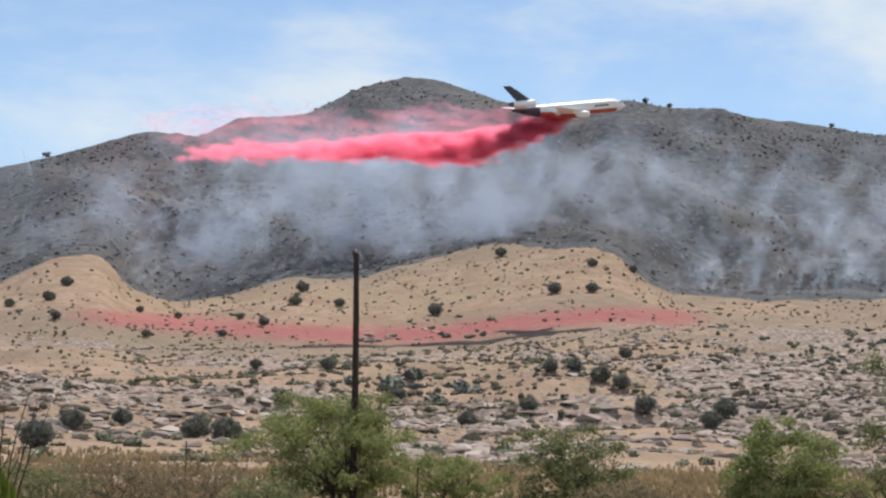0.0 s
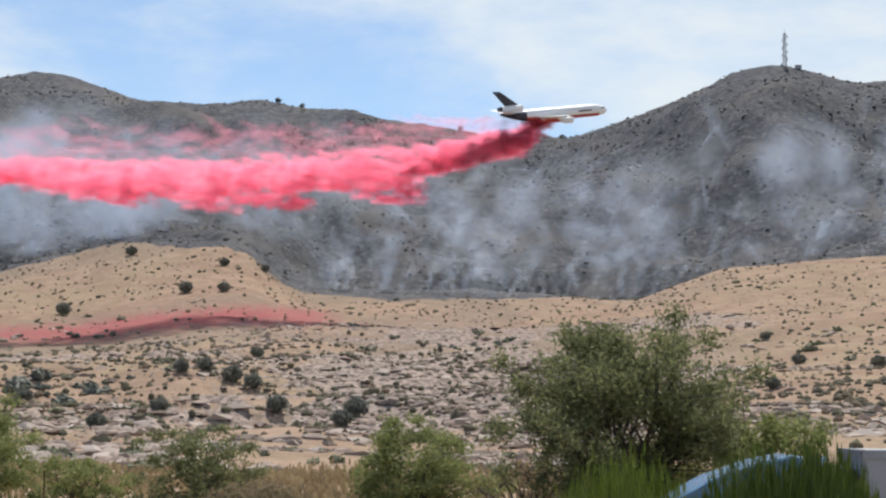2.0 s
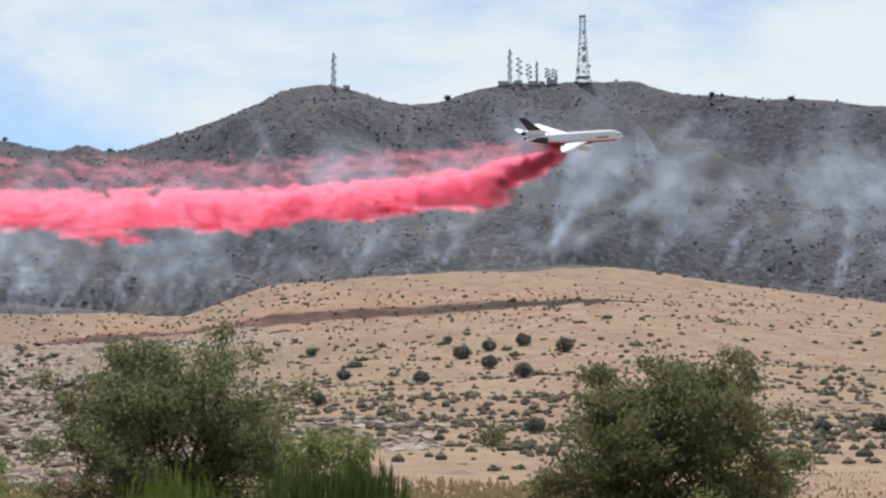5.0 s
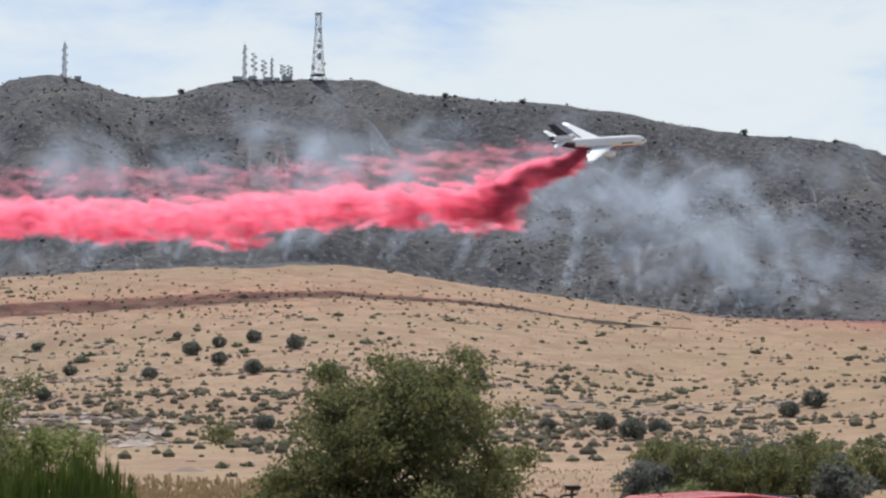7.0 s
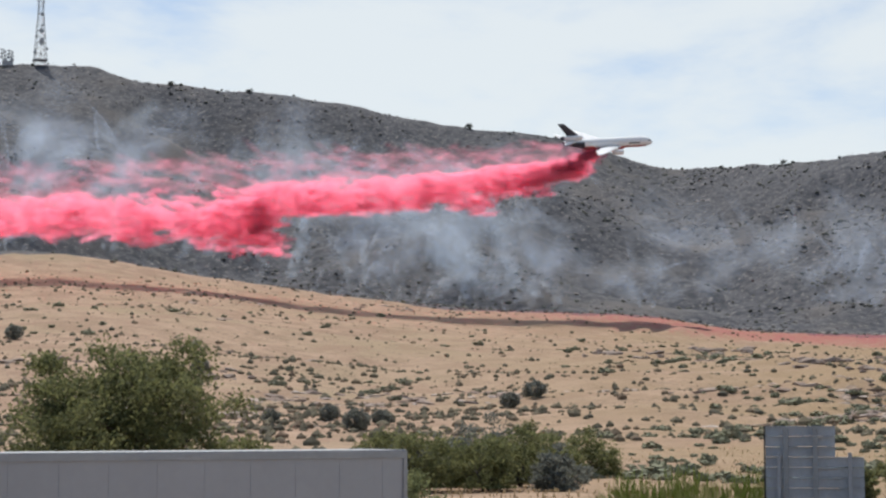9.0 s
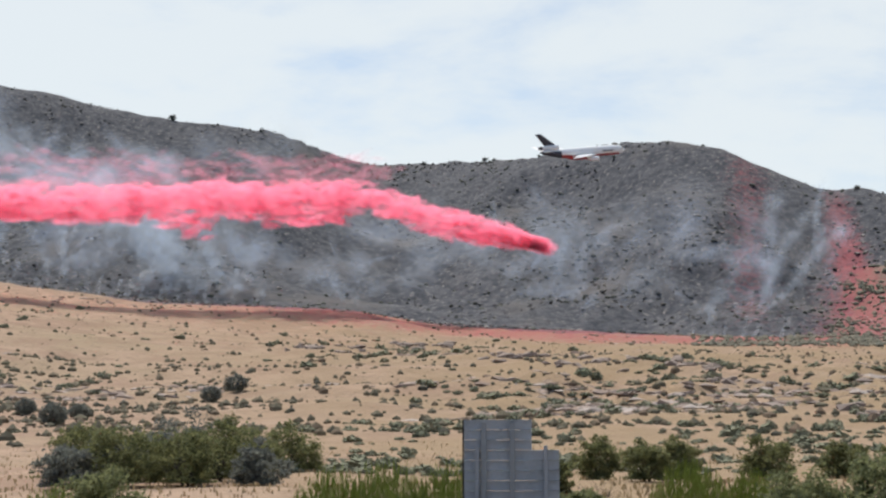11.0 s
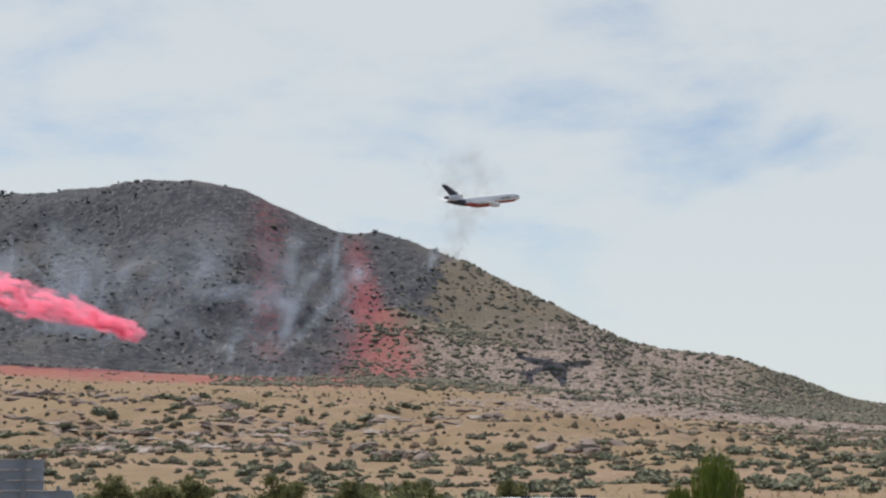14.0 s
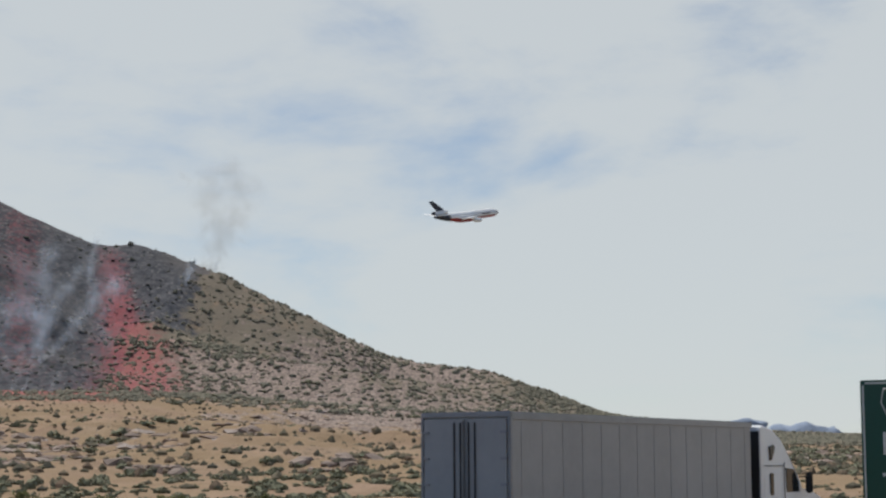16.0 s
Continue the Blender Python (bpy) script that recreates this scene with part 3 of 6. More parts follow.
def cover_hills():
    unburnt = lambda x, y: 1 - burn_at(x, y)
    clump = lambda x, y, w, s: step(fbm(x, y, w, 3, s), -0.25, 0.5)
    # small dark tussocks and seedlings on the dry grass
    p, a, r = even(42000, -14, 84, 260, 1150, lambda x, y, a, r: unburnt(x, y) * (0.25 + 0.75 * clump(x, y, 120, 71)) * step(r, 230, 420))
    stuff("tussock", scatter_mesh("tussock", LUMPS, p, sized(len(p), 0.35, 1.25, 1.15, 2.0), rng, SCRUB), "small dark dry shrubs dotted over the grass slope", "shrub")
    # rounder green shrubs, thick on the right-hand flats and in the washes
    p, a, r = even(17000, -14, 84, 170, 1300, lambda x, y, a, r: unburnt(x, y) * (0.11 + 0.12 * (1 - step(a, 14, 20)) + 0.8 * step(a, 38, 52)) * clump(x, y, 90, 75))
    s = sized(len(p), 0.5, 2.2, 0.75, 1.8) * (0.55 + 0.45 * step(r, 200, 600))[:, None]
    stuff("desert_shrub", scatter_mesh("desert_shrub", BUSHES, p, s, rng, GREENS), "olive green desert shrubs in loose patches", "shrub")
    # grey green thickets along the gullies of the rocky foothill
    p, a, r = even(9000, -14, 22, 230, 850, lambda x, y, a, r: unburnt(x, y) * step(ridged(x, y, 110, 2, 97), 0.75, 1.25) * step(fbm(x, y, 190, 2, 98), -0.1, 0.5))
    stuff("gully_shrub", scatter_mesh("gully_shrub", BUSHES, p, sized(len(p), 0.8, 2.6, 0.85, 1.6), rng, GULLY), "grey green shrubs crowding the gullies of the foothill", "shrub")
    # unburnt mountainside on the right
    p, a, r = spread(60000, 56, 84, 1000, 1750, lambda x, y, a, r: unburnt(x, y) * (r < crest_r(a) + 20) * (0.35 + 0.65 * clump(x, y, 60, 77)))
    stuff("mountain_shrub", scatter_mesh("mountain_shrub", LUMPS, p, sized(len(p), 0.8, 2.4, 0.9, 1.8), rng, HILL_SCRUB), "grey green shrubs on the unburnt mountainside", "shrub")
    # charred bushes and sooty stones on the burn
    p, a, r = spread(32000, -14, 63, 1050, 2050, lambda x, y, a, r: burn_at(x, y) * (r < crest_r(a) + 15) * clump(x, y, 110, 81))
    stuff("burnt_bush", scatter_mesh("burnt_bush", LUMPS, p, sized(len(p), 0.5, 1.7, 0.9, 2.0), rng, BURNT), "charred black bushes on the burnt mountainside", "shrub")
    p, a, r = spread(26000, -14, 63, 1050, 2000, lambda x, y, a, r: burn_at(x, y) * (r < crest_r(a)) * (0.25 + 0.75 * step(a, 40, 50)) * clump(x, y, 70, 83))
    stuff("ashen_bush", scatter_mesh("ashen_bush", LUMPS, p, sized(len(p), 0.7, 2.2, 0.85, 2.0), rng, ASHEN), "singed grey green bushes left standing on the burn", "shrub")
    p, a, r = spread(38000, -14, 63, 1050, 2000, lambda x, y, a, r: burn_at(x, y) * (r < crest_r(a)) * step(fbm(x, y, 140, 3, 85), -0.15, 0.6))
    stuff("sooty_stone", scatter_mesh("sooty_stone", STONES, p, sized(len(p), 0.5, 2.5, 0.7, 2.6), rng, ASH_STONE), "sooty grey stones on the burnt slope", "rock")
    # ledges of pale broken stone
    p, a, r = even(26000, -14, 24, 190, 900, lambda x, y, a, r: unburnt(x, y) * step(rock_at(x, y) + 0.75 * fbm(x, y, 45, 4, 91), 0.32, 0.62))
    stuff("ledge_stone", scatter_mesh("ledge_stone", STONES, p, sized(len(p), 0.3, 2.1, 0.62, 3.0) * np.array([1.25, 1.0, 1.0]), rng, STONE, yaw=-np.radians(a) + rng.normal(0, 0.8, len(p))), "pale pinkish broken ledge stones on the foothill", "rock")
    p, a, r = even(38000, 24, 84, 200, 1250, lambda x, y, a, r: unburnt(x, y) * step(rock_at(x, y) + 0.55 * fbm(x, y, 70, 3, 93), 0.28, 0.7))
    stuff("scattered_stone", scatter_mesh("scattered_stone", STONES, p, sized(len(p), 0.4, 2.0, 0.6, 2.2) * np.array([1.7, 1.0, 1.0]), rng, STONE, yaw=-np.radians(a) + rng.normal(0, 0.4, len(p))), "pale stones and small outcrops among dry grass", "rock")


cover_hills()

# bearing, elevation of the foot, spread, stones: outcrops of broken ledge
OUTCROPS = [(-9.0, -0.9, 9, 18), (-5.8, -1.1, 9, 16), (1.2, -0.9, 12, 20), (5.8, -0.7, 10, 18), (9.4, 0.1, 11, 20), (-1.9, 2.1, 12, 14), (2.1, 2.0, 12, 16), (13.0, 1.2, 11, 18), (22.0, 0.25, 9, 16),
            (28.4, 1.75, 12, 20), (33.3, 1.35, 9, 12), (45.5, 2.0, 16, 18), (50.5, 1.75, 14, 16), (48.0, 2.1, 16, 18), (53.0, 1.55, 18, 22), (55.6, 1.5, 14, 16), (64.0, 1.2, 12, 14), (61.0, 0.1, 9, 14), (66.5, 0.0, 10, 16), (57.0, 1.0, 10, 12)]
ROCK_FACE = material("outcrop_rock", (0.36, 0.285, 0.235), 0.95, vary=0.4, scale=0.8, bump=0.7, bump_scale=3, second=(0.20, 0.155, 0.13))


def make_outcrops():
    shapes = [sheet("rock", *jagged(900 + i), ROCK_FACE, False) for i in range(7)]
    rnd = random.Random(17)
    for az, el, spread_by, n in OUTCROPS:
        at, r = foot_of(az, el, 150)
        root = thing("rock_outcrop", pose(at.x, at.y, at.z), "broken outcrop of pale pinkish ledge rock in dry grass", "rock", "outcrops on the foothills")
        for _ in range(n):
            x, y = rnd.gauss(0, spread_by * 0.55), rnd.gauss(0, spread_by * 0.55)
            ob = new("rock", shapes[rnd.randrange(7)])
            ob.parent = root
            s = rnd.uniform(0.6, 1.9) * (0.7 + r / 900)
            z = float(land_height(at.x + x, at.y + y)) - at.z
            ob.matrix_local = pose(x, y, z + 0.05 * s, rnd.uniform(-14, 14), rnd.uniform(-14, 14), -az + rnd.uniform(-35, 35)) @ Matrix.Diagonal((s * 1.5, s, s * rnd.uniform(0.6, 1.0), 1))


make_outcrops()

# ---------------------------------------------------------------- air tanker and its drop
WHITE = material("aircraft_white", (0.80, 0.81, 0.82), 0.35, vary=0.06, scale=0.4)
BELLY_RED = material("belly_red", (0.42, 0.055, 0.05), 0.4, vary=0.25, scale=0.5, second=(0.30, 0.045, 0.045))
NAVY = material("tail_navy", (0.035, 0.04, 0.06), 0.4, vary=0.2, scale=0.5)
DARK_METAL = material("engine_metal", (0.25, 0.25, 0.26), 0.35, 0.8, vary=0.2, scale=2)
GLASS_DARK = material("cockpit_glass", (0.02, 0.022, 0.025), 0.08)


def plane_spot(t):
    """The tanker's place along its turning drop run, and its velocity over the ground."""
    k = max(t, 0.0)
    s = (k - 8) / 8
    x = 694.14 + 594.26 * s - 38.16 * s * s + 6.50 * s ** 3
    y = 805.52 - 257.61 * s - 149.58 * s * s + 43.22 * s ** 3
    vx = (594.26 - 76.32 * s + 19.5 * s * s) / 8
    vy = (-257.61 - 299.16 * s + 129.66 * s * s) / 8
    z = float(np.interp(k, PLANE_T, PLANE_Z)) + EYE
    return Vector((x + vx * (t - k), y + vy * (t - k), z)), Vector((vx, vy, 0))


PLANE_T = [0, 1.5, 3.5, 7, 8.6, 11, 12.5, 14.5, 16]
PLANE_Z = [137.3, 143.2, 149.4, 154.9, 156.8, 155.4, 158.1, 165.6, 173.0]
PLANE_BANK = [6, 9, 19, 34, 26, 15, 9, 9, 9]
PLANE_PITCH = [8.0, 8.0, 6.0, 5.0, 4.5, 6.5, 7.0, 9.0, 9.5]


def plane_pose(t):
    p, v = plane_spot(t)
    heading = math.degrees(math.atan2(v.x, v.y))
    return pose(*p, 0, 0, -heading) @ pose(0, 0, 0, float(np.interp(t, PLANE_T, PLANE_PITCH))) @ pose(0, 0, 0, 0, float(np.interp(t, PLANE_T, PLANE_BANK)))


def airfoil(chord, thick, n=12):
    pts = []
    for k in range(n):
        a = 2 * math.pi * k / n
        u = 0.5 + 0.5 * math.cos(a)
        pts.append(((0.5 - u) * chord, math.sin(a) * thick * (0.35 + 0.65 * math.sqrt(1 - u) * 1.2)))
    return pts


def wing_mesh(root, tip, chord0, chord1, thick0, thick1, flat=True, steps=6):
    """A tapered swept surface from root to tip; flat: thick along z, else along x."""
    bm = bmesh.new()
    rows = []
    for i in range(steps + 1):
        u = i / steps
        p = Vector(root).lerp(Vector(tip), u)
        c, th = chord0 + (chord1 - chord0) * u, thick0 + (thick1 - thick0) * u
        rows.append([(p.x, p.y + a, p.z + b) if flat else (p.x + b, p.y + a, p.z) for a, b in airfoil(c, th)])
    loft(bm, rows)
    bmesh.ops.recalc_face_normals(bm, faces=bm.faces)
    return bm


def body_mesh():
    bm = bmesh.new()
    rows = []
    outline = [(27.0, 0.15, -0.6), (26.4, 1.0, -0.5), (25.0, 1.9, -0.3), (22.5, 2.7, -0.1), (19, 3.0, 0), (10, 3.0, 0), (0, 3.0, 0), (-8, 3.0, 0.0), (-14, 2.75, 0.2), (-19, 2.1, 0.7),
               (-23, 1.35, 1.2), (-25.5, 0.8, 1.5), (-26.5, 0.4, 1.6)]
    for y, r, z in outline:
        rows.append([(r * math.sin(2 * math.pi * k / 28), y, z + r * math.cos(2 * math.pi * k / 28)) for k in range(28)])
    loft(bm, rows)
    bmesh.ops.recalc_face_normals(bm, faces=bm.faces)
    for f in bm.faces:
        c = f.calc_center_median()
        limit = -1.35 + (0.0 if c.y > 0 else min(1.0, -c.y * 0.06))
        f.material_index = 2 if c.y < -15.5 and c.z < 2.1 else (1 if c.z < limit and c.y < 21 else 0)
        f.smooth = True
    return bm


def nacelle(bm, at, length, r):
    x, y, z = at
    rows = []
    for u, k in ((0.5, 0.86), (0.46, 1.0), (0.2, 1.06), (-0.15, 0.95), (-0.35, 0.75), (-0.5, 0.45)):
        rows.append([(x + r * k * math.sin(2 * math.pi * i / 18), y + u * length, z + r * k * math.cos(2 * math.pi * i / 18)) for i in range(18)])
    made = loft(bm, rows)
    bmesh.ops.recalc_face_normals(bm, faces=bm.faces)
    for f in bm.faces:
        f.smooth = True


def make_plane():
    root = thing("air_tanker", plane_pose(0), "white three-engined jet air tanker with red belly and dark tail", "airplane")
    body = part("fuselage", body_mesh(), [WHITE, BELLY_RED, NAVY], root)
    for side in (-1, 1):
        for k, (y, z, w) in enumerate(((25.35, 0.75, 0.6), (24.6, 0.95, 0.7), (23.8, 1.05, 0.65))):
            bm = bmesh.new()
            add_box(bm, (0.2, w, 0.6), (side * (1.2 + 0.52 * k), y, z), (0, side * -38, side * 22), 0.05)
            part("cockpit_window", bm, GLASS_DARK, body, "dark cockpit pane")
        bm = bmesh.new()
        add_box(bm, (0.08, 6.6, 0.7), (side * 2.98, 15, 0.35))
        part("marking", bm, NAVY, body, "dark bar of lettering below the roof line")
    bm = bmesh.new()
    rows = []
    for y, w, h in ((11, 0.6, 0.3), (9, 2.0, 1.4), (3, 2.3, 1.9), (-4, 2.3, 1.9), (-8, 1.9, 1.3), (-10.5, 0.5, 0.3)):
        rows.append([(w * math.sin(2 * math.pi * k / 16), y, -2.5 + h * math.cos(2 * math.pi * k / 16)) for k in range(16)])
    loft(bm, rows)
    bmesh.ops.recalc_face_normals(bm, faces=bm.faces)
    part("retardant_tank", bm, BELLY_RED, root, "red tank fairing under the belly", True)
    for side in (-1, 1):
        wing = part("wing", wing_mesh((side * 1.5, 2.0, -1.7), (side * 24.6, -12.6, 0.9), 13.5, 3.0, 0.85, 0.16), WHITE, root, smooth=True)
        part("flap", wing_mesh((side * 3.4, -6.0, -2.3), (side * 15, -10.6, -0.9), 2.6, 1.6, 0.16, 0.1), WHITE, wing)
        bm = bmesh.new()
        nacelle(bm, (side * 8.4, 3.6, -3.0), 6.2, 1.45)
        engine = part("engine", bm, WHITE, root)
        bm = bmesh.new()
        add_box(bm, (0.4, 4.5, 1.6), (side * 8.4, 1.6, -1.6), (0, 0, 0), 0.12)
        part("pylon", bm, WHITE, engine)
        bm = bmesh.new()
        bmesh.ops.create_circle(bm, cap_ends=True, radius=1.22, segments=18, matrix=pose(side * 8.4, 6.72, -3.0, 90))
        part("intake", bm, DARK_METAL, engine, "dark intake")
        part("tailplane", wing_mesh((side * 0.8, -21.5, 1.9), (side * 10.6, -27.2, 3.4), 6.6, 2.6, 0.4, 0.1), WHITE, root, smooth=True)
    part("tail_fin", wing_mesh((0, -20.0, 5.0), (0, -28.0, 12.6), 7.4, 3.6, 0.42, 0.16, False), NAVY, root, "dark navy fin", True)
    bm = bmesh.new()
    rows = []
    for y, r in ((-15.2, 1.35), (-15.6, 1.55), (-18, 1.6), (-22, 1.55), (-25.5, 1.3), (-27.6, 0.9)):
        rows.append([(r * math.sin(2 * math.pi * k / 18), y, 4.1 + r * math.cos(2 * math.pi * k / 18)) for k in range(18)])
    loft(bm, rows)
    bmesh.ops.recalc_face_normals(bm, faces=bm.faces)
    for f in bm.faces:
        f.material_index = 1 if f.calc_center_median().y < -25 else 0
    part("tail_engine", bm, [WHITE, NAVY], root, "tail engine at the foot of the fin", True)
    bm = bmesh.new()
    add_box(bm, (0.9, 8.5, 2.2), (0, -20.2, 2.6), (0, 0, 0), 0.2)
    part("fin_root", bm, WHITE, root)
    return root


air_tanker = make_plane()
scene.cycles.transparent_max_bounces = 96


def mist_material(name, color, through, alpha):
    """Soft flakes of mist, dense at their middle and clear at the rim."""
    m = bpy.data.materials.new(name)
    m.use_nodes = True
    t = m.node_tree
    t.nodes.remove(t.nodes["Principled BSDF"])
    d = node(t, "ShaderNodeBsdfDiffuse", Color=(*color, 1))
    s = node(t, "ShaderNodeBsdfTranslucent", Color=(*color, 1))
    both = node(t, "ShaderNodeMixShader", Fac=through)
    t.links.new(d.outputs[0], both.inputs[1])
    t.links.new(s.outputs[0], both.inputs[2])
    a = t.nodes.new("ShaderNodeAttribute")
    a.attribute_name = "thickness"
    soft = t.nodes.new("ShaderNodeMath")
    soft.operation = "POWER"
    soft.inputs[1].default_value = 1.5
    t.links.new(a.outputs["Fac"], soft.inputs[0])
    k = t.nodes.new("ShaderNodeMath")
    k.operation = "MULTIPLY"
    k.inputs[1].default_value = alpha
    t.links.new(soft.outputs[0], k.inputs[0])
    clear = t.nodes.new("ShaderNodeBsdfTransparent")
    mix = t.nodes.new("ShaderNodeMixShader")
    t.links.new(k.outputs[0], mix.inputs[0])
    t.links.new(clear.outputs[0], mix.inputs[1])
    t.links.new(both.outputs[0], mix.inputs[2])
    t.links.new(mix.outputs[0], t.nodes["Material Output"].inputs["Surface"])
    return m


RETARDANT = mist_material("retardant_mist", (0.985, 0.32, 0.45), 0.85, 0.25)
RETARDANT_THIN = mist_material("retardant_haze", (0.95, 0.34, 0.45), 0.85, 0.03)
FLAKE = (np.array([(0, 0, 0.14)] + [(math.cos(k * math.pi / 4), math.sin(k * math.pi / 4), 0.07 * (-1) ** k) for k in range(8)]),
         np.array([(0, 1 + k, 1 + (k + 1) % 8) for k in range(8)]))


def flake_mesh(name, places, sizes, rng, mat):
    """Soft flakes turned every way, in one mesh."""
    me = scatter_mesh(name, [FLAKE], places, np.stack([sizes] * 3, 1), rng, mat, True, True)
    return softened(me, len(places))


def softened(me, n, lit_normal=(0.0, 0.0, 1.0)):
    """Thick at each flake's middle and clear at its rim; one set normal for all points evens out the light."""
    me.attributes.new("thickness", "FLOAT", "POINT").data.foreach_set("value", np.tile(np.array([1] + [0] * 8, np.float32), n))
    me.normals_split_custom_set_from_vertices([lit_normal] * len(me.vertices))
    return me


def puff_mesh(seed, n, long, small, large, mat):
    """A slug of retardant as it lies in the tanks: a soft roll along y, slim enough for the hold."""
    r = np.random.default_rng(seed)
    p = np.stack([r.normal(0, 0.2, n), r.uniform(-0.5, 0.5, n) * long, r.normal(0, 0.2, n)], 1)
    V, F = FLAKE
    w = small + (large - small) * r.uniform(size=n)
    # flakes lean broadside to the lens, each with a random tilt
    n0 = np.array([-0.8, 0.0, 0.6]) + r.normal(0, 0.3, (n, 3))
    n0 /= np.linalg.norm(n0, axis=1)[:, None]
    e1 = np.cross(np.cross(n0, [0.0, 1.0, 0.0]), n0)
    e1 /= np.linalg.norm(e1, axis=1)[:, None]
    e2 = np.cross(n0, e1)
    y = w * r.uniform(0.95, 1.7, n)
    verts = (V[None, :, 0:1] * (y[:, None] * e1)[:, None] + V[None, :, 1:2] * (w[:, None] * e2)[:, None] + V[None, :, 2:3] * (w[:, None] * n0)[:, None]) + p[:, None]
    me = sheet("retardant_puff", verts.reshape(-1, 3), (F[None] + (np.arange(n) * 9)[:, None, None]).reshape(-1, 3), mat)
    # normals set sunward, so all flakes are lit alike whatever their tilt
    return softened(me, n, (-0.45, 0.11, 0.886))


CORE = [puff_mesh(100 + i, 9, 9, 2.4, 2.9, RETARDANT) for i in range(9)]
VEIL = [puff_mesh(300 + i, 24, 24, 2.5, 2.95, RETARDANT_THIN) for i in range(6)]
DROP_FROM, DROP_TO = -2.0, 10.25


def drop_schedule():
    """(mesh, moment of release, depth of fall, drift aside, run ahead, tilt) of each slug of the drop."""
    rnd = random.Random(5)
    pieces = []
    t = DROP_FROM
    while t < DROP_TO:
        finger = max(0.0, math.sin((t - 5.35) / 1.1 * math.pi)) if 5.35 < t < 6.45 else 0.0
        end = max(0.0, (t - 9.2) / 1.05)
        # lobes that deepen and break off short
        phase = t / 0.62 + 0.35 * math.sin(t * 2.3)
        swell = 13 * (phase % 1.0) ** 1.6 * (0.6 + 0.4 * math.sin(t * 1.7)) + 3 * math.sin(t * 7.3)
        u = 0.15 + 0.85 * rnd.betavariate(1.5, 1.3)
        f = finger * rnd.random() ** 0.8 * (0.75 + 0.25 * math.sin(t * 19))
        calm = 1 - min(1.0, end)
        early = min(1.0, max(0.35, (t + 2.0) / 1.7))
        deep = 15 + 6 * (1 - early) + (26 + swell * u) * u * early + (55 - 12 * u) * end + (36 - 14 * u) * f
        thin = (t - DROP_FROM) / 1.3
        if rnd.random() < thin:
            pieces.append((CORE[rnd.randrange(9)], t, deep, rnd.uniform(-16, 16) * (0.35 + 0.65 * calm), 12 + 58 * f + 80 * end + 9 * (phase % 1.0) * u + rnd.uniform(-5, 5), rnd.uniform(-18, 18) - 18 * (1 - calm)))
        t += 0.0026 if finger < 0.2 else 0.0017
    t = DROP_FROM
    while t < DROP_TO - 0.7:
        pieces.append((VEIL[rnd.randrange(6)], t, rnd.uniform(3, 24), rnd.uniform(-18, 18), rnd.uniform(0, 9), rnd.gauss(0, 16)))
        t += 0.0145
    return pieces


def puff_pose(release, fall, aside, ahead, tilt, t):
    """Lies in the hold until its release, then slows, falls, turns and drifts."""
    lead = plane_pose(min(t, release))
    if t <= release:
        return lead
    flat = plane_spot(release)[1].normalized()
    age = t - release
    gone = 1 - math.exp(-age / 0.12)
    p = lead.translation + flat * (ahead * (1 - math.exp(-age / 1.1)) - 6 * gone) + Vector((-flat.y, flat.x, 0)) * aside * (1 - math.exp(-age))
    rush = 0.52 * max(0.0, fall - 7) * (1 - math.exp(-age / 0.15))
    p.z -= rush + (fall - 0.52 * max(0.0, fall - 7)) * (1 - math.exp(-age / 1.4)) + 0.6 * age + (11 + 9 * min(1.0, max(0.0, (44 - fall) / 30))) * (1 - math.exp(-age / 4))
    p.z -= 9 * math.exp(-((release - 4.0) / 1.6) ** 2) * (1 - math.exp(-age / 2.5))
    p.z = max(p.z, float(land_height(p.x, p.y)) + 3)
    heading = math.degrees(math.atan2(flat.x, flat.y))
    return pose(*p, 0, 0, -heading) @ pose(0, 0, 0, tilt * (1 - math.exp(-age / 0.5)))


def make_drop():
    root = thing("retardant_drop", pose(0, 0, 0), "long pink cloud of fire retardant trailing behind the tanker", "retardant cloud")
    made = []
    for mesh, release, fall, aside, ahead, tilt in drop_schedule():
        ob = tagged(new("retardant_puff", mesh), kind="stuff")
        ob.parent = root
        made.append((ob, release, fall, aside, ahead, tilt))
    return made


drop = make_drop()

# ---------------------------------------------------------------- smoke
SMOKE = mist_material("wood_smoke", (0.68, 0.79, 0.95), 0.5, 0.068)
CURL = mist_material("smoke_curl", (0.80, 0.86, 0.95), 0.5, 0.10)
HAZE = mist_material("smoke_haze", (0.64, 0.74, 0.92), 0.5, 0.165)
BROWN_SMOKE = mist_material("brown_smoke", (0.42, 0.38, 0.34), 0.5, 0.07)


def wisp_mesh(seed, n, width, height, lean, small, large, mat, wide=1.0):
    """A strand of smoke: narrow and thick at its foot, wide, bent and thin above."""
    r = np.random.default_rng(seed)
    v = r.uniform(0, 1, n) ** 1.25
    phase = r.uniform(0, 6.28)
    half = width * (0.10 + 0.42 * v ** 0.9) * wide
    x = lean * height * v ** 1.2 + r.normal(size=n) * half * 0.5 + 0.3 * width * np.sin(v * r.uniform(3, 8) + phase) * v
    y = r.normal(size=n) * half * 0.5
    z = height * v + r.normal(size=n) * 0.02 * height
    size = (small + (large - small) * (0.25 + 0.75 * v)) * r.uniform(0.6, 1.3, n)
    return flake_mesh("wisp", np.stack([x, y, np.maximum(z, 0)], 1), size, r, mat)


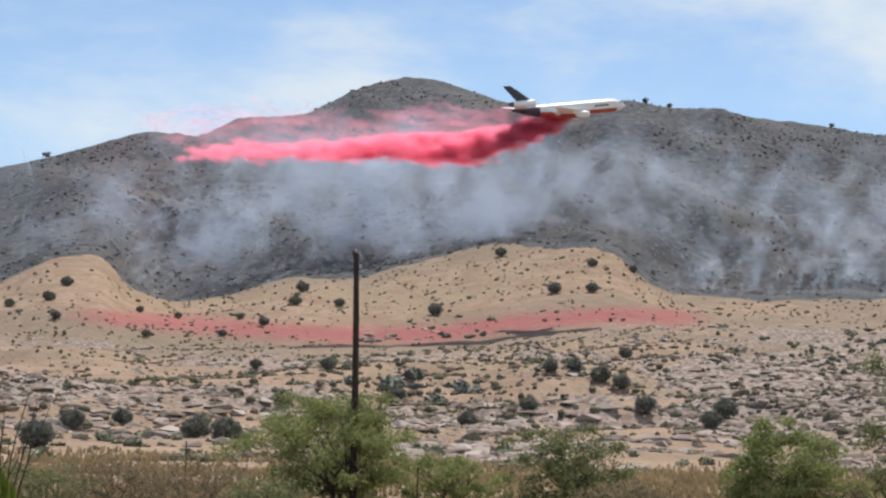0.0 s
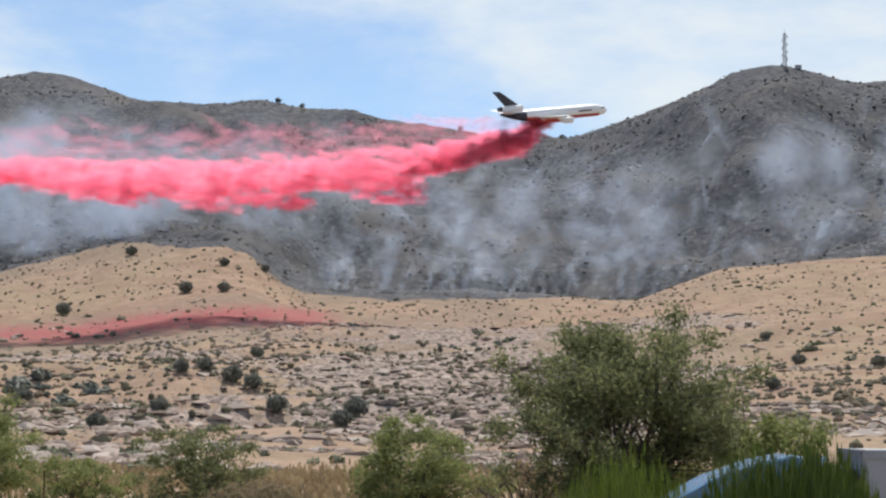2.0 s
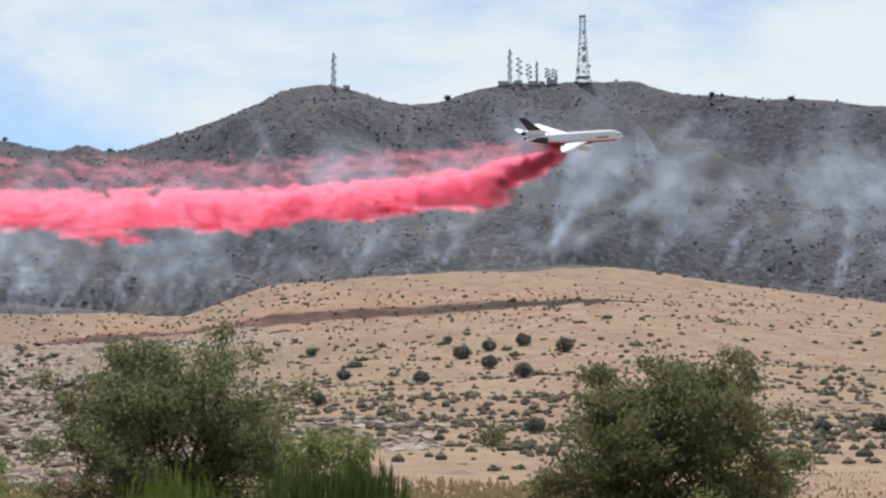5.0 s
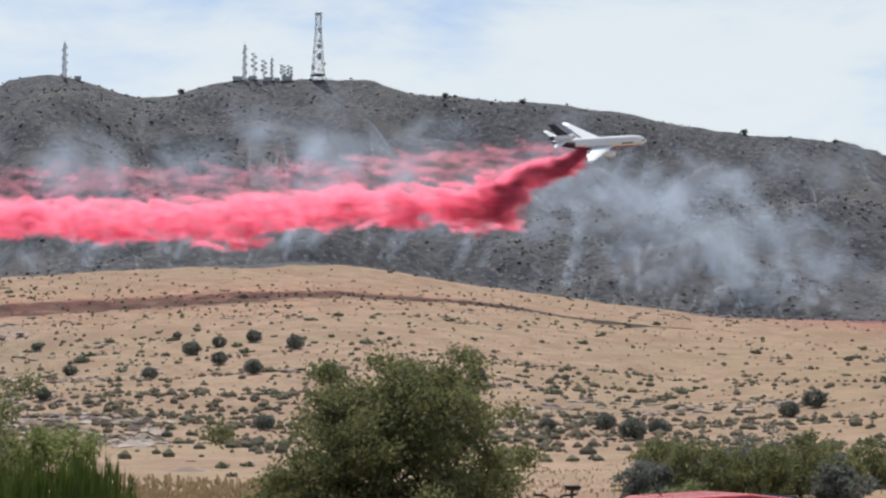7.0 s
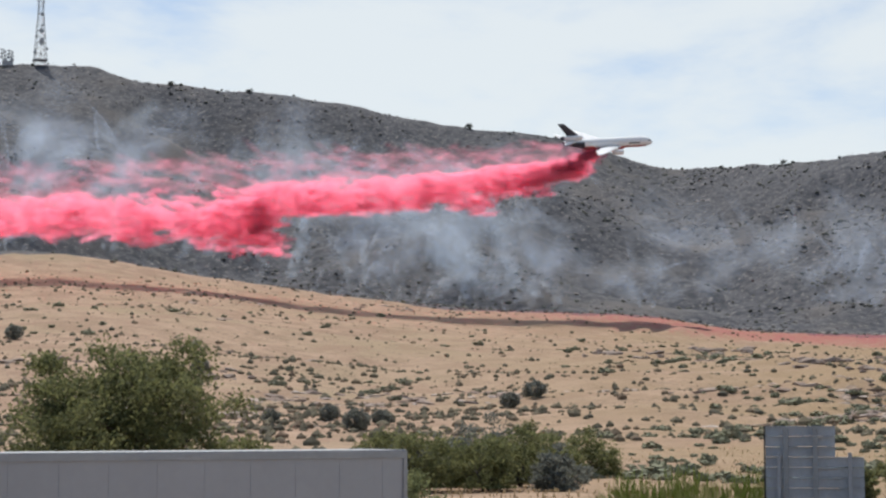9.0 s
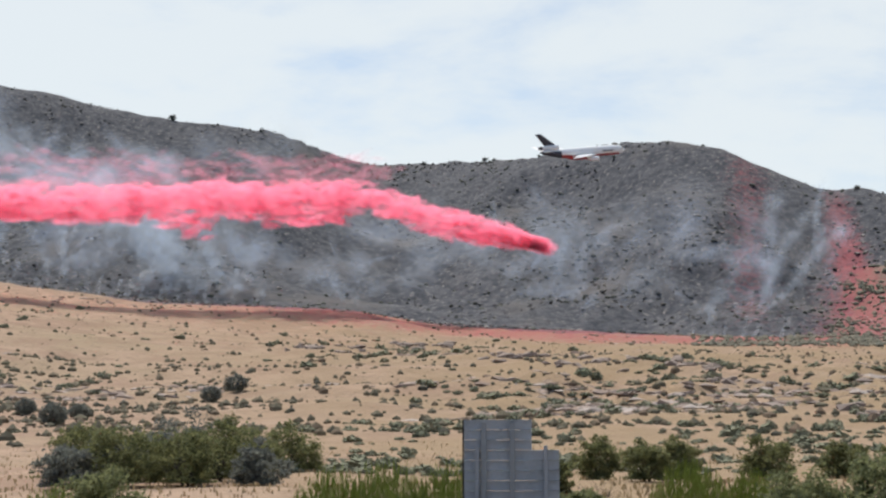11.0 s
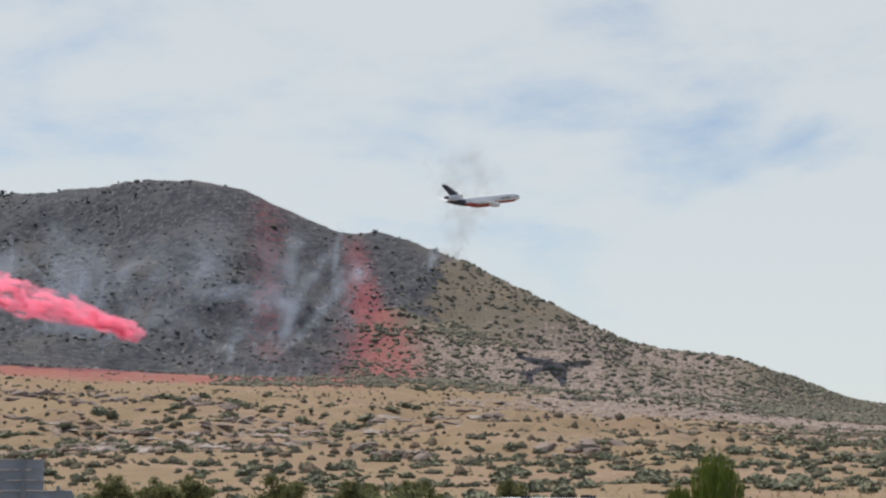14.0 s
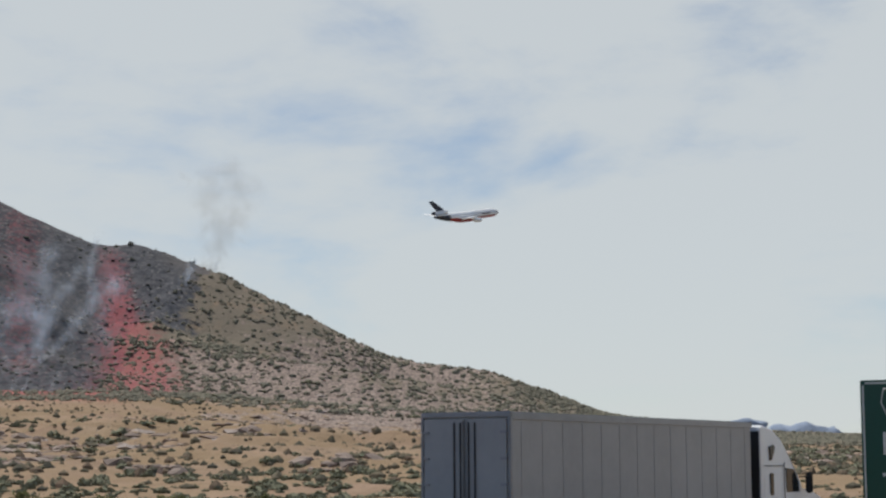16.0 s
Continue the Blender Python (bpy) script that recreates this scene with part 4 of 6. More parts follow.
# bearing, elevation of the foot, width, height, lean, amount
COLUMNS = [(-7.5, 3.3, 50, 60, 0.7, 3), (-5.0, 3.95, 60, 60, 0.6, 3), (-2.6, 4.3, 55, 80, 0.5, 4), (-1.2, 4.7, 40, 70, -0.3, 3), (1.5, 5.1, 40, 60, 0.3, 1), (7.6, 3.68, 14, 30, 0.4, 2), (9.4, 3.68, 16, 62, 0.45, 2),
           (10.5, 3.66, 12, 40, 0.35, 1), (11.5, 3.64, 14, 40, 0.3, 1), (12.7, 3.62, 12, 28, 0.4, 1), (14.4, 3.62, 18, 40, 0.4, 1), (16.5, 3.6, 24, 66, 0.1, 2), (18.0, 4.1, 16, 30, 0.3, 1), (21.5, 4.73, 14, 34, 0.5, 2),
           (24.1, 4.95, 24, 50, 0.15, 3), (27.2, 5.14, 16, 84, 0.8, 4), (30.0, 4.95, 18, 36, 0.5, 2), (32.6, 4.6, 20, 40, 0.6, 2), (35.7, 4.25, 14, 46, 0.2, 2), (37.3, 4.0, 16, 40, -0.2, 1), (40.6, 3.62, 36, 96, -0.75, 5), (41.8, 3.5, 38, 92, -0.7, 6),
           (43.0, 3.45, 18, 30, -0.8, 2), (46.0, 3.3, 12, 20, -0.2, 1), (56.8, 2.65, 22, 44, 0.1, 1), (58.2, 3.0, 12, 80, 0.5, 2), (59.6, 4.4, 10, 50, 0.1, 1), (62.2, 5.3, 10, 22, 0.3, 2), (63.0, 5.7, 8, 16, 0.3, 1)]
# Broad veils: drifting smoke, spread further to lift the mountain like air haze.
HAZES = [(-9.0, 4.2, 190, 120, 0.3, 44), (-4.0, 4.6, 240, 170, 0.4, 125), (-1.0, 5.0, 200, 150, 0.2, 110), (3.0, 5.4, 190, 130, 0.3, 50), (9.5, 4.0, 230, 180, 0.3, 44), (13.5, 4.4, 200, 170, 0.3, 40), (18.0, 4.6, 240, 190, 0.4, 40),
         (24.5, 5.1, 240, 170, 0.3, 34), (28.5, 6.4, 160, 120, 0.3, 30), (37.0, 6.4, 150, 90, 0.2, 26), (40.5, 4.2, 180, 170, -0.4, 44), (33.0, 5.6, 240, 150, 0.2, 26), (49.0, 3.4, 240, 130, 0.2, 30), (55.0, 3.2, 200, 130, 0.2, 26)]
# stretches of the fire line: bearings, spacing
FIRE_LINES = [(6.9, 17.4, 0.42), (20.5, 28.0, 0.75), (34.6, 43.6, 0.6), (56.0, 58.6, 0.5)]


def make_smoke():
    made = []
    for k, (az, el, w, h, lean, amount) in enumerate(COLUMNS):
        at, r = foot_of(az, el, 600)
        root = thing("smoke_column", pose(at.x, at.y, at.z - 1, 0, 0, -az), "thin blue grey smoke rising from a charred slope", "smoke", "smoke on the burn")
        for i in range(amount + 1):
            ob = part("wisp", wisp_mesh(k * 5 + i, 80 + 14 * amount, w * (0.45 + ((k * 5 + i * 3) % 7) * 0.09), h * (0.55 + ((k * 3 + i * 5) % 6) * 0.12), lean * (0.2 + ((k + i * 2) % 5) * 0.4), 1.2, 0.13 * h, SMOKE), SMOKE, root)
            tagged(ob, kind="stuff")
            ob.location = ((((k * 37 + i * 61) % 17) / 8.5 - 1) * w * 0.6, 5.0 * i, -0.2 * i)
        made.append((root, at, -az, 0.9))
    for k, (az, el, w, h, lean, n) in enumerate(HAZES):
        at, r = foot_of(az, el, 900)
        root = thing("smoke_haze", pose(at.x, at.y, at.z, 0, 0, -az), "broad faint veil of smoke and air haze before the mountain", "smoke", "smoke on the burn")
        for i in range(2):
            ob = part("wisp", wisp_mesh(300 + 2 * k + i, n, w * 0.9, h * 0.42, lean, 10, 26, HAZE, 1.1), HAZE, root)
            tagged(ob, kind="stuff")
            ob.location = ((i - 0.5) * w * 0.5, -40 + 20 * i, 0)
        made.append((root, at, -az, 0.5))
    # small curls along the fire line
    for k, (a0, a1, gap) in enumerate(FIRE_LINES):
        mid = (a0 + a1) / 2
        at = ground_at(mid, float(foot_r(mid)) + 12)
        root = thing("smoke_line", pose(at.x, at.y, at.z - 1, 0, 0, -mid), "row of small white smoke curls along the fire line", "smoke", "smoke on the burn")
        rnd = random.Random(70 + k)
        az = a0
        while az < a1:
            p = ground_at(az, float(foot_r(az)) + rnd.uniform(2, 45))
            h = rnd.uniform(7, 26)
            ob = part("wisp", wisp_mesh(600 + int(az * 50), 46, h * rnd.uniform(0.3, 0.6), h, rnd.uniform(-0.1, 0.8), 0.9, 0.15 * h, CURL), CURL, root)
            tagged(ob, kind="stuff")
            ob.matrix_local = root.matrix_world.inverted() @ pose(p.x, p.y, p.z - 0.5, 0, 0, -mid)
            az += gap * rnd.uniform(0.4, 1.6)
        made.append((root, at, -mid, 0.3))
    # streaks that creep up the smouldering spur
    at = ground_at(-5.0, 1190)
    root = thing("smoke_streaks", pose(at.x, at.y, at.z - 1, 0, 0, 5), "pale streaks of smoke creeping up a smouldering spur", "smoke", "smoke on the burn")
    rnd = random.Random(77)
    for k in range(46):
        az = rnd.uniform(-9.6, -1.4)
        p = ground_at(az, float(foot_r(az)) + rnd.uniform(15, 260))
        h = rnd.uniform(5, 15)
        ob = part("wisp", wisp_mesh(800 + k, 40, h * 0.4, h, rnd.uniform(0.8, 2.2), 0.8, 0.2 * h, CURL), CURL, root)
        tagged(ob, kind="stuff")
        ob.matrix_local = root.matrix_world.inverted() @ pose(p.x, p.y, p.z, 0, 0, 5)
    made.append((root, at, 5, 0.3))
    at = ground_at(62.9, 1530)
    root = thing("smoke_column", pose(at.x, at.y, at.z - 17, 0, 0, -62.9), "faint brown smoke rising behind the ridge", "smoke", "smoke on the burn")
    for i in range(2):
        part("wisp", wisp_mesh(400 + i, 80, 44, 95, 0.2, 8, 14, BROWN_SMOKE), BROWN_SMOKE, root).location = (6 * i, 8 * i, 0)
    made.append((root, at - Vector((0, 0, 16)), -62.9, 0.9))
    return made


smoke = make_smoke()

# ---------------------------------------------------------------- trees and shrubs by the highway
BARK = material("bark", (0.075, 0.06, 0.05), 0.95, vary=0.4, scale=6, bump=0.6, bump_scale=25)
MESQUITE = island_material("mesquite_leaves", [(0.175, 0.2, 0.075), (0.25, 0.281, 0.106), (0.338, 0.356, 0.15)], 0.7, 0.45)
MESQUITE_DARK = island_material("dark_mesquite_leaves", [(0.125, 0.14, 0.068), (0.19, 0.208, 0.095), (0.27, 0.28, 0.14)], 0.7, 0.5)
OAK = island_material("oak_leaves", [(0.105, 0.115, 0.055), (0.165, 0.175, 0.076), (0.245, 0.245, 0.112)], 0.7, 0.5)
BROOM = island_material("broom_leaves", [(0.21, 0.26, 0.055), (0.30, 0.36, 0.08), (0.39, 0.44, 0.13)], 0.7, 0.5)
BROOM_DARK = island_material("dark_broom_leaves", [(0.145, 0.19, 0.045), (0.21, 0.265, 0.065), (0.29, 0.335, 0.10)], 0.7, 0.5)
DRY_BRUSH = island_material("dry_brush", [(0.20, 0.155, 0.10), (0.28, 0.215, 0.14), (0.175, 0.165, 0.088)], 0.9, 0.5)
JUNIPER = island_material("juniper_leaves", [(0.13, 0.14, 0.125), (0.18, 0.19, 0.165), (0.235, 0.24, 0.205)], 0.7, 0.45)
STRAW = island_material("straw", [(0.34, 0.25, 0.14), (0.46, 0.35, 0.20), (0.28, 0.215, 0.125)], 0.9, 0.3)


def branch(bm, a, b, r0, r1, rnd, wobble=0.12, n=5, sides=6):
    a, b = Vector(a), Vector(b)
    d = (b - a).length
    pts = [a.lerp(b, i / n) + Vector((rnd.gauss(0, 1), rnd.gauss(0, 1), rnd.gauss(0, 0.6))) * (wobble * d * (0.0 if i in (0, n) else 0.35)) for i in range(n + 1)]
    add_tube(bm, pts, [r0 + (r1 - r0) * i / n for i in range(n + 1)], sides)
    return pts


def make_tree(name, at, height, width, leaves, leaf, mat, label, seed, clumps=26, stems=2, low=0.25, top=0.5, tight=0.14, category="tree", twigs=3):
    """A tapered trunk with forking limbs and a crown of many small leaves about their ends, with gaps between."""
    rnd, r = random.Random(seed), np.random.default_rng(seed)
    root = thing(name, pose(at.x, at.y, at.z - 0.05, 0, 0, rnd.uniform(0, 360)), label, category)
    centres = []
    for k in range(clumps):
        u = (k + 0.5) / clumps
        z = low + (1 - low) * u ** 0.9
        ring = math.sin(min(1.0, max(0.0, (z - low * 0.4) / (1 - low * 0.4)) ** top) * math.pi * 0.93) ** 0.7
        a = k * 2.4 + rnd.uniform(-0.5, 0.5)
        d = ring * math.sqrt(rnd.uniform(0.15, 1.0)) * width * 0.5
        centres.append(Vector((d * math.cos(a), d * math.sin(a), height * (z - 0.06 + rnd.uniform(-0.05, 0.04)))))
    bm = bmesh.new()
    thick = 0.028 * height
    forks = []
    for s in range(stems):
        a = s * 2 * math.pi / stems + rnd.uniform(0, 1)
        fork = Vector((math.cos(a) * width * 0.10, math.sin(a) * width * 0.10, height * rnd.uniform(0.24, 0.36)))
        branch(bm, (0.1 * math.cos(a), 0.1 * math.sin(a), -0.3), fork, thick * 1.25, thick * 0.8, rnd, 0.15, 5, 8)
        forks.append(fork)
    trunk = part("trunk", bm, BARK, root)
    bm = bmesh.new()
    ends = []
    for c in centres:
        fork = min(forks, key=lambda f: (f - c).length + rnd.uniform(0, 1))
        pts = branch(bm, fork, c, thick * 0.42, thick * 0.07, rnd, 0.2, 5, 5)
        for _ in range(twigs):
            p = pts[rnd.choice((2, 3, 4))]
            e = c + Vector((rnd.gauss(0, 1), rnd.gauss(0, 1), rnd.gauss(0, 0.7))) * width * 0.13
            branch(bm, p, e, thick * 0.14, thick * 0.03, rnd, 0.2, 3, 4)
            ends.append(e)
    part("branch", bm, BARK, root)
    heads = np.array([list(c) for c in centres] + [list(e) for e in ends])
    leaves, leaf = int(leaves * 2.1), leaf * 0.68
    if leaves:
        k = r.integers(0, len(heads), leaves)
        size = np.where(k < len(centres), 1.0, 0.62)
        p = heads[k] + r.normal(size=(leaves, 3)) * (np.array([width, width, height * 0.8]) * tight * 0.5)[None] * size[:, None]
        p[:, 2] = np.maximum(p[:, 2], 0.1 * height)
        s = leaf * r.uniform(0.7, 1.6, leaves)
        part("crown", scatter_mesh("crown", [LEAF], p, np.stack([s, s, s], 1), r, mat, True), mat, root)
    return root


def make_broom(at, height, width, mat, label, seed, stalks=420):
    """A dense upright bush of thin green stalks."""
    rnd, r = random.Random(seed), np.random.default_rng(seed)
    root = thing("broom_bush", pose(at.x, at.y, at.z - 0.05), label, "bush")
    bm = bmesh.new()
    for _ in range(9):
        a, d = rnd.uniform(0, 6.28), rnd.uniform(0.1, 0.35) * width
        branch(bm, (0.1 * math.cos(a), 0.1 * math.sin(a), 0), (d * math.cos(a), d * math.sin(a), height * 0.6), 0.03, 0.01, rnd, 0.1, 3, 4)
    part("stem", bm, BARK, root)
    n = stalks * 14
    tip_a, tip_d = r.uniform(0, 2 * np.pi, stalks), np.sqrt(r.uniform(0, 1, stalks)) * width * 0.5
    dome = height * (1 - 0.42 * (tip_d / (width * 0.5)) ** 2.2) * r.uniform(0.82, 1.05, stalks)
    k = r.integers(0, stalks, n)
    u = r.uniform(0.15, 1.0, n) ** 0.6
    base = 0.55
    p = np.stack([np.cos(tip_a[k]) * tip_d[k] * (base + (1 - base) * u), np.sin(tip_a[k]) * tip_d[k] * (base + (1 - base) * u), dome[k] * u], 1)
    p += r.normal(size=(n, 3)) * 0.025
    s = r.uniform(0.05, 0.1, n)
    V = np.array([(0.16, 0, -1), (-0.1, 0.12, -0.6), (0, 0, 1.2), (-0.1, -0.12, -0.6)])
    me = scatter_mesh("foliage", [(V, np.array([(0, 1, 2), (0, 2, 3), (1, 3, 2)]))], p, np.stack([s, s, s * 1.6], 1), r, mat)
    part("foliage", me, mat, root)
    return root


def at_bearing(az, r):
    return ground_at(az, r)


def make_roadside():
    m = "feathery olive green mesquite with a dark forked trunk"
    make_tree("mesquite_tree", at_bearing(-3.0, 96), 5.7, 7.8, 12000, 0.12, MESQUITE, m + " beside the pole", 1, 30, 2, 0.22, 1.15)
    make_tree("mesquite_tree", at_bearing(0.3, 92), 3.0, 4.6, 3200, 0.12, MESQUITE, "low yellow green mesquite regrowth in dry grass", 2, 16, 3, 0.15, 1.0)
    make_tree("mesquite_tree", at_bearing(3.9, 96), 4.2, 5.4, 4200, 0.13, MESQUITE_DARK, "low dark green mesquite with bare lower twigs", 3, 20, 3, 0.2, 1.0)
    make_tree("mesquite_tree", at_bearing(10.0, 84), 4.5, 5.8, 9000, 0.115, MESQUITE, "rounded pale green mesquite above dry grass", 4, 26, 2, 0.15, 1.0)
    make_tree("mesquite_tree", at_bearing(16.2, 74), 8.3, 7.6, 24000, 0.13, MESQUITE_DARK, "large dark mesquite with a broad flat crown", 5, 64, 3, 0.2, 1.5, 0.125)
    make_tree("dead_tree", at_bearing(13.2, 76), 4.4, 4.0, 500, 0.10, DRY_BRUSH, "grey half-dead mesquite with bare tangled twigs", 6, 22, 3, 0.1, 1.0, twigs=7)
    make_tree("mesquite_tree", at_bearing(20.0, 76), 5.4, 5.6, 7000, 0.13, MESQUITE, "spreading green mesquite beside a larger tree", 7, 26, 3, 0.18, 1.1)
    make_tree("oak_tree", at_bearing(30.8, 76), 7.5, 9.2, 26000, 0.14, OAK, "dense dark green oak with a rounded crown", 8, 60, 2, 0.08, 0.95, 0.125)
    make_tree("oak_tree", at_bearing(27.6, 80), 3.0, 4.2, 3000, 0.13, OAK, "low green oak sprouts at a larger oak's foot", 9, 14, 3, 0.1, 1.0)
    # brown thorn brush in front of the pole
    for k, (az, r, h, w) in enumerate(((-11.5, 82, 2.6, 4.0), (-9.3, 86, 2.9, 4.4), (-7.0, 84, 2.7, 5.0), (-5.0, 80, 2.3, 3.6), (5.2, 84, 2.2, 3.4), (6.0, 90, 1.9, 2.8))):
        make_tree("thorn_bush", at_bearing(az, r), h, w, 1500, 0.11, DRY_BRUSH if k % 3 else MESQUITE_DARK, "brown thorny brush with sparse leaves in dry grass", 20 + k, 20, 4, 0.15, 0.9, 0.2, "bush", 6)
    # green broom on the bank between the carriageways
    for k, (az, r, h, w, dark) in enumerate(((16.2, 34, 2.85, 3.0, 0), (20.0, 33.5, 2.7, 2.4, 1), (21.8, 33.0, 2.55, 2.0, 1), (-13.2, 35, 1.9, 1.5, 0), (14.7, 35, 2.1, 1.3, 0))):
        make_broom(at_bearing(az, r), h, w, BROOM_DARK if dark else BROOM, "bright green broom bush on the road bank" if not dark else "dark green spiky broom bush on the road bank", 40 + k)
    for k, (az, r, h, w) in enumerate(((45.5, 66, 3.3, 3.2), (47.1, 66.5, 3.55, 3.4), (48.9, 67, 3.35, 3.0), (37.4, 62, 2.9, 2.6), (55.9, 80, 3.4, 3.5), (57.7, 82, 2.9, 2.8), (70.7, 66, 3.3, 2.0), (69.6, 66, 2.5, 1.2))):
        make_broom(at_bearing(az, r), h, w, BROOM, "bright green broom bush on the road bank", 60 + k)
    for k, (az, r, h, w) in enumerate(((59.2, 62, 2.9, 3.2), (61.3, 64, 3.4, 3.4), (62.9, 66, 3.0, 3.0), (39.0, 78, 3.0, 3.6), (52.6, 80, 2.0, 2.6))):
        make_tree("roadside_bush", at_bearing(az, r), h, w, 4200, 0.12, MESQUITE_DARK, "dark olive roadside bush with a bushy crown", 80 + k, 22, 3, 0.1, 0.9, 0.18, "bush")
    # mid-distance bushes beyond the highway
    for k, (az, r, h, w) in enumerate(((53.3, 150, 3.3, 3.6), (54.7, 140, 2.6, 3.4), (55.6, 150, 3.0, 3.2), (58.1, 150, 3.2, 4.2), (60.2, 145, 2.6, 3.4), (62.0, 150, 2.8, 3.0), (51.9, 120, 2.2, 2.4), (64.8, 150, 2.6, 3.0))):
        make_tree("mesquite_bush", at_bearing(az, r), h, w, 2600, 0.17, OAK, "dark rounded mesquite bush on the dry flat", 100 + k, 18, 3, 0.1, 0.9, 0.18, "bush")
    make_tree("dead_bush", at_bearing(53.2, 88), 2.4, 2.6, 0, 0.1, DRY_BRUSH, "bare grey brown thorn bush without leaves", 120, 22, 4, 0.15, 1.0, category="bush", twigs=8)
    # the grove in the wash
    for k in range(18):
        az = 37.9 + 0.36 * k + 0.3 * math.sin(k * 2.3)
        r = 148 + 30 * ((k * 7) % 5) / 4
        h = 2.9 + 1.6 * ((k * 3) % 4) / 3 - 0.6 * (k > 14)
        make_tree("grove_tree", at_bearing(az, r), h, h * 1.35, 2400, 0.20, OAK if k % 3 else JUNIPER, "dark green tree in a thick grove along a wash", 140 + k, 16, 2, 0.05, 0.9, 0.2, twigs=2)["group"] = "grove along the wash"


make_roadside()

# bearing, elevation of the foot, width in metres: single dark shrubs on the slopes
SLOPE_SHRUBS = [(24.62, 2.2, 6.2), (25.4, 2.45, 5.0), (26.4, 2.6, 5.6), (27.62, 2.42, 6.0), (25.42, 1.95, 5.0), (26.42, 1.68, 5.2), (26.74, 0.05, 3.8), (32.92, 1.5, 5.0), (42.72, 0.75, 5.4),
                (42.0, 0.45, 4.6), (20.2, 2.3, 4.0), (21.15, 1.6, 4.2), (23.4, 1.5, 4.6), (24.2, 2.7, 3.2), (20.4, 0.9, 3.6), (35.0, 0.05, 3.6), (36.7, 0.1, 4.2), (37.5, -0.2, 5.0), (38.2, 0.0, 3.6)]
FAR_SHRUBS = [(1.7, 4.6, 6.5), (4.4, 4.35, 5.5), (5.6, 4.2, 5.0), (3.3, 3.55, 7.0), (4.4, 3.6, 6.0), (-4.1, 3.45, 7.0), (-4.3, 3.05, 6.5), (-3.0, 3.05, 5.5), (-0.2, 2.85, 7.5), (-11.4, 3.0, 6.0),
              (-11.2, 2.5, 4.5), (-10.9, 3.45, 6.0), (-5.2, 2.45, 5.0), (-5.9, 2.62, 4.0), (-7.7, 2.6, 4.0), (-8.8, 2.75, 4.0), (-12.5, 2.8, 5.0), (-6.4, 2.1, 4.2), (-8.6, 2.05, 4.0)]
NEAR_SHRUBS = [(-7.1, -0.85, 3.6), (-6.2, -0.9, 3.6), (-10.6, -0.65, 4.0), (-11.6, -1.2, 4.0), (-9.2, -0.5, 3.4), (-4.6, 0.1, 3.6), (-3.3, 1.2, 4.2), (-5.4, 1.2, 4.0), (2.6, 0.1, 3.6), (3.2, 1.25, 4.0), (3.9, 1.3, 4.2),
               (4.7, 0.95, 5.5), (5.3, 0.8, 4.5), (5.4, 1.7, 4.4), (8.3, 0.0, 4.8), (7.9, -0.3, 4.0), (6.0, 0.1, 4.0), (-1.2, 0.35, 3.4), (0.8, -0.4, 3.6)]


def make_slope_shrubs():
    first = None
    for k, (az, el, w) in enumerate(SLOPE_SHRUBS + FAR_SHRUBS + NEAR_SHRUBS):
        at, r = foot_of(az, el)
        h = w * (0.80 + 0.2 * ((k * 5) % 7) / 7)
        m = pose(at.x, at.y, at.z - 0.2, 0, 0, k * 77 % 360)
        if first is None or k in (7, 14, 21):
            root = thing("slope_shrub", m, "dark rounded evergreen shrub standing alone on dry grass", "shrub", "shrubs on the slope")
            rs = np.random.default_rng(500 + k)
            n = 1500
            d = rs.normal(size=(n, 3))
            d /= np.linalg.norm(d, axis=1)[:, None]
            lobed = 1 + 0.25 * np.sin(d[:, 0] * 5 + k) * np.cos(d[:, 1] * 4)
            p = d * (rs.uniform(0.35, 1, n) ** 0.4 * lobed)[:, None] * np.array([w * 0.46, w * 0.46, h * 0.46]) + np.array([0, 0, h * 0.5])
            s = w * rs.uniform(0.035, 0.085, n)
            part("crown", scatter_mesh("crown", [LEAF], p, np.stack([s, s, s], 1), rs, JUNIPER, True), JUNIPER, root)
            bm = bmesh.new()
            add_tube(bm, [(0, 0, -0.6), (0.1, 0, h * 0.3), (0.1, 0.1, h * 0.6)], [0.22, 0.16, 0.06], 6)
            part("trunk", bm, BARK, root)
            first, width = root, w
        else:
            copy_thing(first, m @ Matrix.Diagonal((w / width, w / width, w / width, 1)))


make_slope_shrubs()


def make_grass():
    p, a, r = even(30000, -14, 30, 66, 200, lambda x, y, a, r: 0.35 + 0.65 * step(fbm(x, y, 14, 3, 51), -0.3, 0.4))
    n = len(p)
    h = rng.uniform(0.25, 0.75, n)
    V = np.array([(-0.5, 0, 0), (0.5, 0.0, 0), (0.25, 0.15, 1), (-0.5, 0.3, 0.9), (0.1, -0.35, 0), (-0.1, -0.3, 0.95)])
    stuff("dry_grass", scatter_mesh("dry_grass", [(V, np.array([(0, 1, 2), (0, 2, 3), (4, 1, 5), (0, 4, 5)]))], p, np.stack([h * 0.5, h * 0.5, h], 1), rng, STRAW), "pale straw coloured dry grass beside the highway", "grass")
    p, a, r = even(26000, 30, 84, 75, 260, lambda x, y, a, r: 0.3 + 0.7 * step(fbm(x, y, 14, 3, 51), -0.2, 1.0))
    h = rng.uniform(0.12, 0.36, len(p))
    stuff("dry_grass", scatter_mesh("dry_grass", [(V, np.array([(0, 1, 2), (0, 2, 3), (4, 1, 5), (0, 4, 5)]))], p, np.stack([h * 0.5, h * 0.5, h], 1), rng, STRAW), "pale straw coloured dry grass beyond the highway", "grass")


make_grass()

